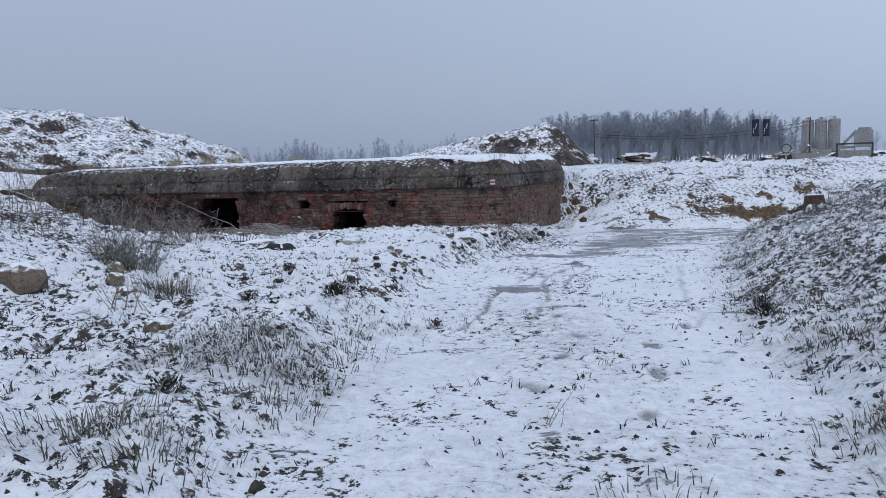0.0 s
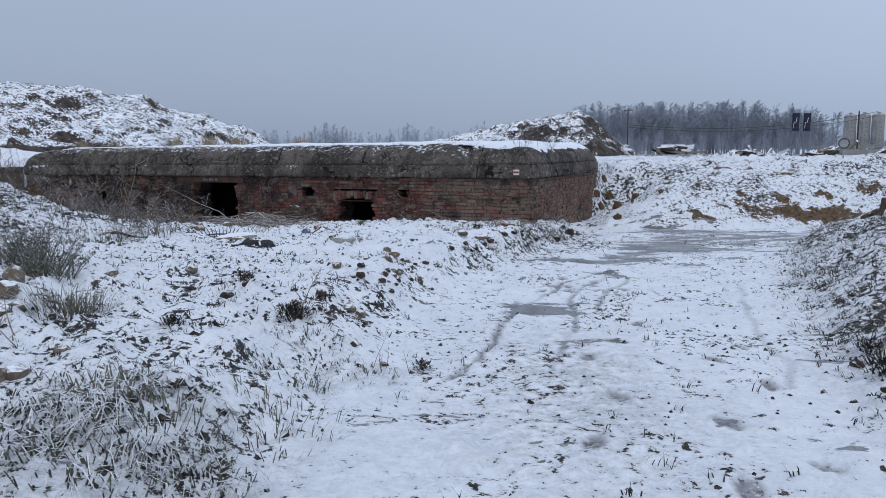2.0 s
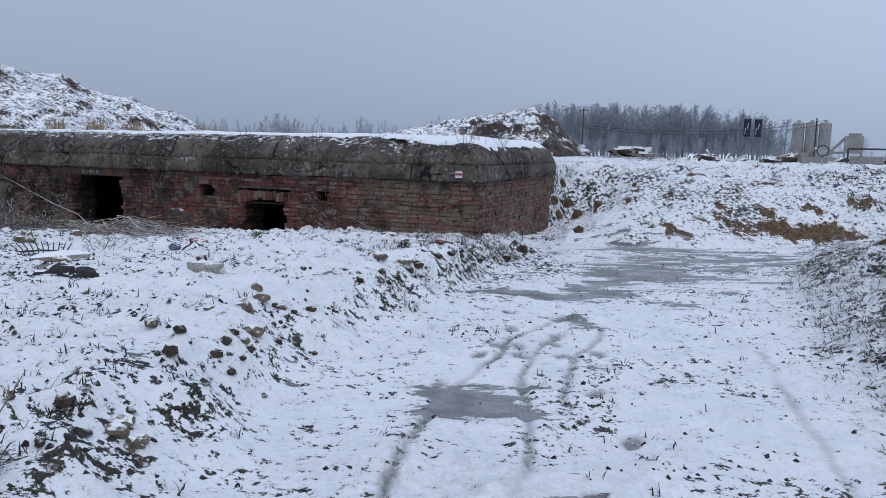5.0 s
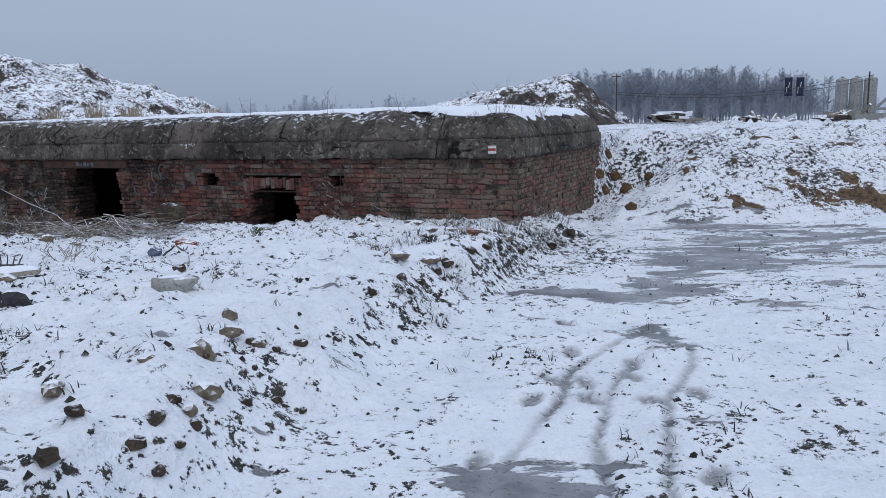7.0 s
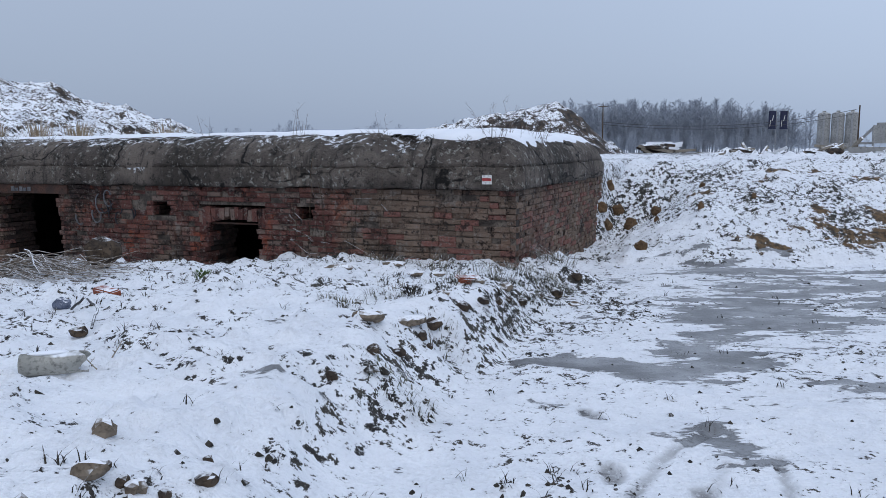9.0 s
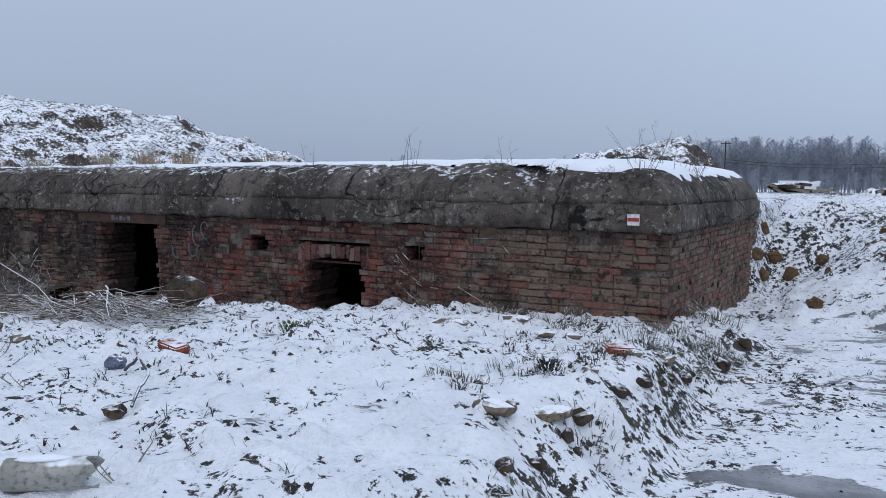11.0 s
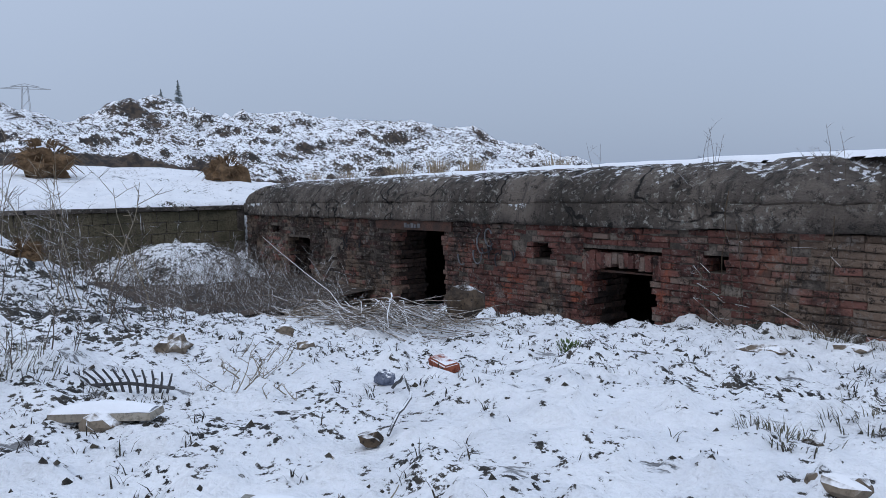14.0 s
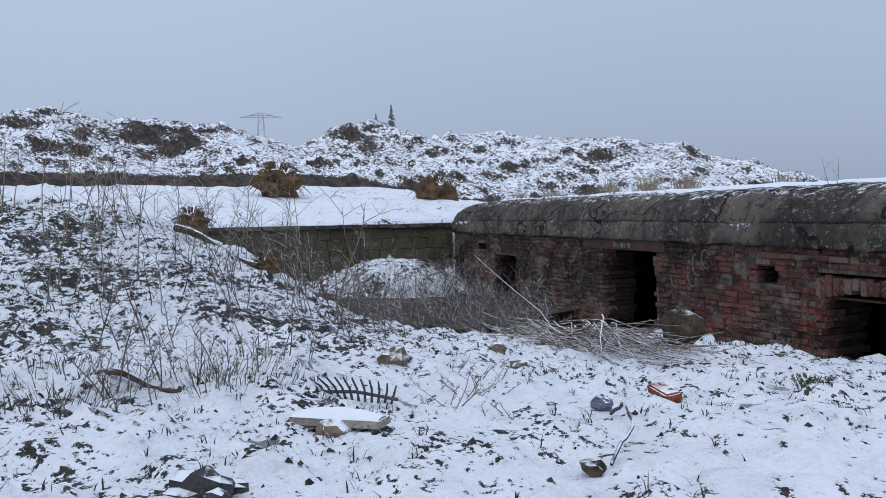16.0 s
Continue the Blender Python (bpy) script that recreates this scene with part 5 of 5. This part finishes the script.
for j, (lx, ly, n, h, lean) in enumerate(((-3.05, 0.12, 3, 0.75, 0.25), (-1.55, 0.12, 2, 0.7, 0.1), (-4.9, 0.5, 2, 0.6, 0.1), (-3.3, 0.6, 2, 0.65, 0.15), (-0.05, 0.3, 10, 0.55, 0.5), (0.1, 0.8, 10, 0.6, 0.5), (-6.6, 0.14, 12, 0.25, 0.9), (-4.95, 0.1, 10, 0.22, 0.9),
                                         (-0.95, 0.2, 12, 0.22, 0.9), (-0.4, 0.12, 12, 0.25, 0.9), (-8.3, 0.4, 12, 0.25, 0.8), (-9.6, 0.45, 14, 0.3, 0.8), (-10.6, 0.45, 14, 0.32, 0.8), (-12.0, 0.4, 16, 0.35, 0.8), (-13.2, 0.35, 16, 0.35, 0.8),
                                         (-14.2, 0.35, 16, 0.3, 0.8), (-3.2, 0.08, 12, 0.25, 0.9), (-11.3, 0.3, 16, 0.25, 0.9), (-1.9, 0.4, 14, 0.25, 0.9), (0.2, 1.6, 12, 0.5, 0.5))):
    roof_plant(lx, ly, n, h, 500 + j, lean)
def straw_tuft(lx, ly, n, h, seed):
    rnd = random.Random(seed)
    p = BUNKER @ Vector((lx, ly, 0))
    z = float(roof_surface(np.array([lx]), np.array([ly]))[0][0])
    mb = Mb()
    for _ in range(n):
        a, d = rnd.uniform(0, 6.28), 0.28 * rnd.random() ** 0.7
        mb.blade((d * math.cos(a), d * math.sin(a), -0.03), (math.cos(a), math.sin(a)), 0.006, h * rnd.uniform(0.5, 1.1), h * rnd.uniform(0.1, 0.6))
    return thing("straw_tuft", mb, M_STRAW, "tuft of dry straw-coloured grass on the roof", "grass", "straw tufts", m=pose(p.x, p.y, z))


for j, (lx, n, h) in enumerate(((-15.3, 90, 0.36), (-13.7, 70, 0.3), (-11.4, 120, 0.42), (-10.1, 120, 0.44), (-9.0, 120, 0.38), (-6.8, 70, 0.3))):
    straw_tuft(lx, 1.6, n, h, 850 + j)
for j in range(16):
    roof_plant(-15.2 + 0.42 * j + 0.1 * math.sin(j * 7), 0.12 + 0.28 * (j % 3) / 2, 14, 0.22, 870 + j, 1.0)
# vines down the front
for j, (lx, top) in enumerate(((-2.62, 1.25), (-2.5, 0.9), (-1.5, 1.0), (-2.95, 0.6), (-1.9, 0.75))):
    rnd = random.Random(600 + j)
    mb = Mb()
    pts = [(lx + rnd.uniform(-0.02, 0.02) + 0.015 * k * (1 if j % 2 else -1), -0.10 - 0.02 * rnd.random(), top - (top + 0.35) * k / 7) for k in range(8)]
    mb.tube(pts, 0.005, 0.0035, 4)
    for _ in range(6):
        q = Vector(pts[rnd.randint(1, 6)])
        mb.tube([q, q + Vector((rnd.uniform(-0.15, 0.15), -0.03, rnd.uniform(-0.1, 0.12))), q + Vector((rnd.uniform(-0.3, 0.3), -0.02, rnd.uniform(-0.25, 0.1)))], 0.004, 0.002, 3)
    thing("vine", mb, M_BARK, "bare dry vine hanging down the brickwork", "vine", "vines", m=BUNKER)

# ---- distance ----
rnd = random.Random(5)
woods = Mb()


def tree_shape(rnd):
    """A bare crown of unit height, far off."""
    mb = Mb()
    mb.tube([(0, 0, -0.04), (rnd.uniform(-0.02, 0.02), 0, 0.5), (rnd.uniform(-0.03, 0.03), 0, 1)], 0.012, 0.002, 3, False)
    wide = rnd.uniform(0.2, 0.36)
    for _ in range(40):
        t = rnd.uniform(0.1, 0.97)
        a = rnd.uniform(0, 6.28)
        l = wide * (1.08 - t) ** 0.8 * rnd.uniform(0.5, 1.2)
        e = (l * math.cos(a), l * math.sin(a), t + l * rnd.uniform(0.4, 1.2))
        mb.tube([(0, 0, t), e], 0.0045, 0.002, 3, False)
        for _ in range(3):
            f = rnd.uniform(0.3, 0.95)
            q = (e[0] * f, e[1] * f, t + (e[2] - t) * f)
            w = l * 0.5
            mb.tube([q, (q[0] + rnd.uniform(-w, w), q[1] + rnd.uniform(-w, w), q[2] + rnd.uniform(0.1, 1) * w)], 0.0032, 0.002, 3, False)
    return np.array(mb.v), mb.f


SHAPES = [tree_shape(rnd) for _ in range(10)]


def bare_tree(mb, x, y, h, rnd):
    v, f = rnd.choice(SHAPES)
    a = rnd.uniform(0, 6.28)
    c, s = math.cos(a) * h, math.sin(a) * h
    i = len(mb.v)
    mb.v.extend(zip((x + v[:, 0] * c - v[:, 1] * s).tolist(), (y + v[:, 0] * s + v[:, 1] * c).tolist(), (v[:, 2] * h).tolist()))
    mb.f.extend([i + k for k in q] for q in f)


def tree_top(x):
    """Height of the far wood along its length."""
    return 8.5 + 5.6 * float(sstep(np.array([x]), 5, 30)[0]) * (1 - 0.45 * float(sstep(np.array([x]), 76, 96)[0]))


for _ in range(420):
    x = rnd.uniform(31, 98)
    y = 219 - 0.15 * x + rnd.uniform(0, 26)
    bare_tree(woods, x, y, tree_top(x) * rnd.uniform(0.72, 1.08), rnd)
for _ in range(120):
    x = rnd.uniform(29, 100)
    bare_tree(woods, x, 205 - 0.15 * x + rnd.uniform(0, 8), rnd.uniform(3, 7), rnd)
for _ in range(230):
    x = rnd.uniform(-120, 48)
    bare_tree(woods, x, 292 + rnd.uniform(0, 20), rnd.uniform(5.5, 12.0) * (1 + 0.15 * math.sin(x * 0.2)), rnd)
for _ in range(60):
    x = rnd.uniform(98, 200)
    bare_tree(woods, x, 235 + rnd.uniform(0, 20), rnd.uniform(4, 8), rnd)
thing("far_wood", woods, M_FAR, "distant frosted leafless wood, haze in its colour", "wood", kind="stuff")


def spruce(x, y, h, label):
    rnd = random.Random(int(h * 10))
    ob = empty("spruce", pose(x, y, 0), label, "tree", "spruces")
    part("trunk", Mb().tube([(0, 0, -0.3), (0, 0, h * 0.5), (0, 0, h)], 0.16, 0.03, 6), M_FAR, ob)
    mb = Mb()
    for _ in range(420):
        t = rnd.uniform(0.12, 1.0)
        a = rnd.uniform(0, 6.28)
        l = h * 0.22 * (1.03 - t) * rnd.uniform(0.6, 1.1)
        mb.tube([(0, 0, h * t), (l * 0.6 * math.cos(a), l * 0.6 * math.sin(a), h * t + l * 0.05), (l * math.cos(a), l * math.sin(a), h * t - l * 0.15)], 0.09, 0.03, 3, False)
    part("crown", mb, M_SPRUCE, ob)


x, y, z = (-62.04, 64.72, 12.25)
spruce(x, y, z + 1.0, "distant frosted spruce behind the earth ridge")
x, y, z = (-65.42, 65.37, 12.41)
spruce(x, y, z + 0.3, "smaller distant frosted spruce")

# power pylon beyond the ridge
x, y, z = (-256.84, 166.1, 41.16)
pylon = empty("pylon", pose(x, y, 0, 0, 0, 50), "distant lattice power pylon", "pylon")
for sx_ in (-1, 1):
    for sy_ in (-1, 1):
        part("leg", Mb().tube([(sx_ * 3.2, sy_ * 3.2, -0.5), (sx_ * 0.8, sy_ * 0.8, z)], 0.16, 0.12, 4), M_METAL, pylon)
for zz, w in ((z - 1.0, 8.0), (z - 0.2, 4.5)):
    part("cross_arm", Mb().tube([(-w, 0, zz - 0.2), (0, 0, zz + 0.8), (w, 0, zz - 0.2)], 0.14, 0.14, 4), M_METAL, pylon)
    part("cross_arm", Mb().tube([(-w, 0, zz - 0.2), (w, 0, zz - 0.2)], 0.14, 0.14, 4), M_METAL, pylon)
for j in range(6):
    q = z * (0.4 + 0.1 * j)
    w = 3.2 - 2.4 * q / z
    part("brace", Mb().tube([(-w, -w, q), (w, -w + 0.2, q + z * 0.08)], 0.09, 0.09, 4), M_METAL, pylon)

# works with silos
FX, FY = (96.0, 190.05)
SIL = pose(FX, FY, 0, 0, 0, -28)
silo = empty("silo", SIL @ pose(-2.9, 0, 0), "pale upright cement silo", "silo", "cement silos")
prof = [(1.40, 1.6), (1.40, 9.3), (1.1, 9.6), (0.3, 9.8)]
mb = Mb()
for r, z in [(0.5, 0.6)] + prof:
    for k in range(20):
        mb.v.append((r * math.cos(k * math.pi / 10), r * math.sin(k * math.pi / 10), z))
mb.f = [[j * 20 + k, j * 20 + (k + 1) % 20, j * 20 + 20 + (k + 1) % 20, j * 20 + 20 + k] for j in range(4) for k in range(20)] + [[80 + k for k in range(20)]]
part("tank", mb, M_SILO, silo)
part("filter", Mb().box(-0.4, 0.4, -0.4, 0.4, 9.7, 10.1), M_SILO, silo)
for k in range(4):
    a = math.pi / 4 + k * math.pi / 2
    part("leg", Mb().tube([(1.1 * math.cos(a), 1.1 * math.sin(a), -0.3), (1.1 * math.cos(a), 1.1 * math.sin(a), 2.2)], 0.12, 0.12, 6), M_METAL, silo)
part("ladder", Mb().box(-0.2, 0.2, -1.55, -1.44, 1.5, 9.5), M_METAL, silo)
copy_thing(silo, SIL @ pose(0.1, 0, 0))
copy_thing(silo, SIL @ pose(3.1, 0, 0))
hopper = empty("mixing_tower", SIL @ pose(9.5, 0, 0), "pale sheet-metal mixing tower", "tower")
part("body", Mb().box(-2.0, 2.0, -2, 2, 2.2, 6.4), M_SILO, hopper)
part("roof", Mb().box(-1.2, 1.6, -1.5, 1.5, 6.4, 7.0), M_SILO, hopper)
part("conveyor", Mb().box(-5.5, -2.0, -0.5, 0.5, 2.0, 2.6).tube([(-5.0, 0, 2.4), (-1.6, 0, 6.2)], 0.4, 0.4, 4), M_METAL, hopper)
for a, b in ((-1.8, -1.8), (1.8, -1.8), (1.8, 1.8), (-1.8, 1.8)):
    part("leg", Mb().tube([(a, b, -0.3), (a, b, 2.3)], 0.15, 0.15, 6), M_METAL, hopper)
thing("site_hut", Mb().box(-2.2, 2.2, -1.2, 1.2, 0.0, 2.4).box(-2.3, 2.3, -1.3, 1.3, 2.4, 2.55), M_SILO, "pale site hut beneath the silos", "hut", m=SIL @ pose(0.5, -5, -0.2))


def flag(x, y, z, label):
    ob = empty("banner", pose(x, y, -0.3, 0, 0, -22), label, "flag", "banners")
    part("pole", Mb().tube([(0, 0, 0), (0, 0, z + 0.5)], 0.07, 0.05, 6), M_METAL, ob)
    mb = Mb()
    for k in range(9):
        for j in range(5):
            mb.v.append((0.08 - 1.45 * j / 4, 0.08 * math.sin(j * 1.3 + k * 0.5), z + 0.4 - 3.5 * k / 8))
    n = len(mb.v)
    mb.v += [(a, b + 0.03, c) for a, b, c in mb.v]
    mb.f = [[o + k * 5 + j, o + k * 5 + 5 + j, o + k * 5 + 6 + j, o + k * 5 + 1 + j] for o in (0, n) for k in range(8) for j in range(4)]
    cloth = part("cloth", mb, M_FLAG, ob, "navy cloth with a pale mark")
    part("emblem", Mb().tube([(-0.5, -0.13, z - 0.5), (-0.7, -0.13, z - 1.5), (-1.0, -0.13, z - 1.4), (-1.1, -0.13, z - 2.6)], 0.09, 0.07, 4), M_WHITE, cloth, "plain pale stroke")


x, y, z = (65.81, 155.32, 8.39)
flag(x, y, z, "tall navy banner on a pole")
x, y, z = (67.66, 154.51, 8.32)
flag(x, y, z, "tall navy banner on a pole")

# road sign and posts on the bank
x, y, z = (13.13, 28.78, 1.59)
sg = empty("road_sign", pose(x, y, gz(x, y), 0, 0, -25), "round road sign with a dark rim on a post", "sign")
h = z - gz(x, y)
part("post", Mb().tube([(0, 0, -0.1), (0, 0, h + 0.1)], 0.025, 0.025, 8), M_METAL, sg)
part("plate", Mb().tube([(0, -0.03, h), (0, -0.045, h)], 0.165, 0.165, 24), M_METAL, sg, "grey sign face")
part("rim", Mb().tube([(0.165 * math.cos(k * math.pi / 12), -0.05, h + 0.165 * math.sin(k * math.pi / 12)) for k in range(25)], 0.022, 0.022, 5), M_DARKMETAL, sg, "dark ring")


def pole(x, y, z, r=0.12, arm=True):
    ob = empty("utility_pole", pose(x, y, 0, 0, 0, 10), "plain dark wooden utility pole", "pole", "utility poles")
    part("post", Mb().tube([(0, 0, -0.5), (0, 0, z)], r, r * 0.7, 8), M_BARK, ob)
    if arm:
        part("cross_arm", Mb().box(-0.7, 0.7, -0.05, 0.05, z - 0.4, z - 0.28), M_BARK, ob)


x, y, z = (32.38, 66.11, 4.49)
pole(x, y, z, 0.07, False)
PA = (24.84, 121.32, 7.96)
pole(*PA)
PB = (69.41, 114.02, 3.29)
pole(*PB)
MID = (39.55, 117.27, 4.77)
PE = (70.87, 136.26, 7.3)
for dz in (0.0, 0.7):
    pts = []
    for k in range(17):
        t = k / 16
        a = Vector(PA) + Vector((0, 0, -2.6 - dz * 0.5))
        b = Vector(PE) + Vector((0, 0, 0.4 - dz))
        q = a.lerp(b, t)
        pts.append((q.x, q.y, q.z - 4 * 1.5 * t * (1 - t)))
    thing("power_line", Mb().tube(pts, 0.045, 0.045, 4), M_DARKMETAL, "sagging overhead power line", "cable", "power lines")

# site gate
x, y, z = (30.59, 55.7, 2.01)
gate = empty("site_gate", pose(x, y, 0, 0, 0, -30), "open steel frame gate at the works", "gate")
for a in (-1.15, 1.15):
    part("post", Mb().box(a - 0.06, a + 0.06, -0.06, 0.06, -0.3, z), M_DARKMETAL, gate)
part("top_rail", Mb().box(-1.15, 1.15, -0.05, 0.05, z - 0.12, z), M_DARKMETAL, gate)
part("panel", Mb().box(-1.05, 1.05, -0.02, 0.02, 0.2, z - 0.55), M_SILO, gate, "pale sheet panel")
for k in range(9):
    x, y, z = (30.13, 58.25, 0.85)
    thing("barrier", Mb().box(-0.25, 0.25, -0.2, 0.2, 0, 0.9).box(-0.15, 0.15, -0.12, 0.12, 0.9, 1.0), M_SILO, "pale concrete barrier block", "barrier", "barriers", m=pose(x - 2.6 + 0.6 * k, y + 0.3 * k, 0.35))


# heaps of rubble and boards beyond the bank
def rubble(x, y, w, h, seed):
    rnd = random.Random(seed)
    ob = empty("rubble_heap", pose(x, y, gz(x, y) - 0.1), "snowy heap of rubble and boards", "rubble", "rubble heaps")
    part("earth", Mb().rock((0, 0, 0.2), w, w * 0.6, h * 0.8, 0.7, 3), M_HEAP, ob)
    for _ in range(12):
        a, t = rnd.uniform(0, 6.28), rnd.uniform(-0.9, 0.9)
        p = Vector((t * w, -0.5 * w * rnd.random(), h * (1 - t * t) * rnd.uniform(0.4, 1.1)))
        d = Vector((math.cos(a), 0.3 * math.sin(a), rnd.uniform(-0.3, 0.4))).normalized() * rnd.uniform(0.5, 1.3)
        part("board", Mb().tube([p - d, p + d], 0.14, 0.12, 4), M_SNOW if rnd.random() < 0.4 else M_WOOD, ob)
    return ob


for j, (x, y, w, h) in enumerate(((21.5, 62, 1.9, 0.9), (24.5, 63, 1.5, 0.7), (28.0, 61, 2.0, 1.2), (31.5, 60, 1.7, 0.8), (17, 64, 1.5, 0.8), (36.5, 62, 1.3, 0.8), (19.4, 60, 1.2, 0.5))):
    rubble(x, y, w, h, 700 + j)

# ---- bricks of the bunker ----
brick_bm = []
for v in range(6):
    b = bmesh.new()
    bmesh.ops.create_cube(b, size=1.0)
    bmesh.ops.scale(b, vec=(0.247, 0.06, 0.074), verts=b.verts)
    o = Vector((v * 9.1, 3.3, 1.7))
    bmesh.ops.bevel(b, geom=[e for e in b.edges if all(w.co.y < 0 for w in e.verts)], offset=0.009, segments=1, affect="EDGES")
    mb = Mb()
    for w in b.verts:
        q = w.co + 0.015 * noise.noise_vector(w.co * 12 + o)
        mb.v.append(tuple(q))
    mb.f = [[w.index for w in f.verts] for f in b.faces]
    b.free()
    brick_bm.append(mb)
brick_me = [mb.mesh("brick", M_BRICK) for mb in brick_bm]
COURSE, PITCH = 0.079, 0.255
rest = Mb()
rnd = random.Random(12)
made = 0


def add_rest(mb, x, y, z, sx, turn):
    i = len(rest.v)
    for v in mb.v:
        if turn:
            rest.v.append((x - v[1], y + v[0] * sx, z + v[2]))
        else:
            rest.v.append((x + v[0] * sx, y + v[1], z + v[2]))
    rest.f.extend([i + a for a in f] for f in mb.f)


ARCH = (NICHE[0] - TOOTH, NICHE[1] + TOOTH, NICHE[3], NICHE[3] + 0.24)


def free_runs(a, b, z):
    """The stretches of a course that no opening takes."""
    cuts = [(h[0] - TOOTH, h[1] + TOOTH) for h in OPENINGS if h[2] - 0.04 < z < h[3] + 0.04]
    cuts += [(h[0], h[1]) for h in (LINTEL, ARCH) if h[2] - 0.04 < z < h[3] + 0.04]
    for c, d in sorted(cuts):
        if c > a:
            yield a, c
        a = max(a, d)
    if b > a:
        yield a, b


for c in range(24):
    z = LEDGE - 0.037 - COURSE * c
    for a, b in free_runs(X_LEFT + 0.02, X_RIGHT - 0.02, z):
        x = a
        first = (PITCH * 0.5 if c % 2 else PITCH)
        while x < b - 0.03:
            w = min(first, b - x)
            first = PITCH if rnd.random() < 0.82 else PITCH * 0.5
            if b - x - w < 0.07:
                w = b - x
            worn = noise.noise(Vector((x * 0.9, z * 1.6, 5.0)))
            miss = rnd.random() < 0.04 + 0.22 * max(0.0, worn - 0.1)
            mid, mb = x + w / 2, rnd.randrange(6)
            dy = 0.034 + rnd.uniform(-0.016, 0.016) + (0.03 if rnd.random() < 0.12 else 0) + 0.05 * max(0.0, worn)
            sx = (w - 0.004) / 0.247
            if not miss:
                if made < 300 and -5.3 < mid and z > -0.42:
                    ob = new("brick", brick_me[mb])
                    ob.parent = bunker
                    ob.location, ob.scale = (mid, dy, z + rnd.uniform(-0.007, 0.007)), (sx, 1, rnd.uniform(0.94, 1.04))
                    ob.rotation_euler = (0, rnd.uniform(-0.015, 0.015), rnd.uniform(-0.02, 0.02))
                    made += 1
                else:
                    add_rest(brick_bm[mb], mid, dy, z + rnd.uniform(-0.007, 0.007), sx, False)
            x += w
    y = 0.03 + (PITCH / 2 if c % 2 else 0)
    while y < DEPTH:
        add_rest(brick_bm[rnd.randrange(6)], X_RIGHT - 0.03 + rnd.uniform(-0.01, 0.012), y + PITCH / 2, z, 0.90, True)
        y += PITCH
# bricks set back from the face, coloured dark for the shade in there
inner = Mb()
# toothed jambs through the wall's thickness, and the broken flat arch over the niche
for a, b, lo, hi in OPENINGS:
    c = 0
    while LEDGE - 0.037 - COURSE * c > max(lo, -1.0):
        z = LEDGE - 0.037 - COURSE * c
        c += 1
        if z > hi + 0.02:
            continue
        for edge, side in ((a, 1), (b, -1)):
            bite = rnd.uniform(-0.05, 0.045) * (1 if hi - lo > 0.5 else 0.8)
            y = rnd.uniform(0.0, 0.05)
            while y < WALL_T - 0.05:
                d = min(rnd.choice((0.14, 0.28)), WALL_T - y)
                e = edge + side * (bite + rnd.uniform(-0.018, 0.018))
                o = edge - side * (TOOTH + 0.004)
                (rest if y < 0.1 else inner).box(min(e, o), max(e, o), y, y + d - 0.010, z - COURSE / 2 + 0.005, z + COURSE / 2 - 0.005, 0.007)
                y += d
x = ARCH[0]
while x < ARCH[1] - 0.05:
    w = min(rnd.uniform(0.075, 0.095), ARCH[1] - x)
    y = rnd.uniform(0.0, 0.03)
    low = ARCH[2] + rnd.uniform(-0.035, 0.05) + 0.05 * math.cos((x - ARCH[0]) / (ARCH[1] - ARCH[0]) * 6.283) * -1
    rest.box(x + 0.002, x + w - 0.002, y, 0.36, low, ARCH[3] - rnd.uniform(0.004, 0.05), 0.012)
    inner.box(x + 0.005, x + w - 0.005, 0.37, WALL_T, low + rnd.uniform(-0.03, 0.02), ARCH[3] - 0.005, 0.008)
    x += w
tagged(part("jamb_brickwork", inner, M_JAMBSHADE, bunker, "sooty brick lining of the openings, recess shade in its colour"), kind="stuff")
tagged(part("brickwork", rest, M_BRICKS, bunker, "weathered dark red brickwork"), kind="stuff")
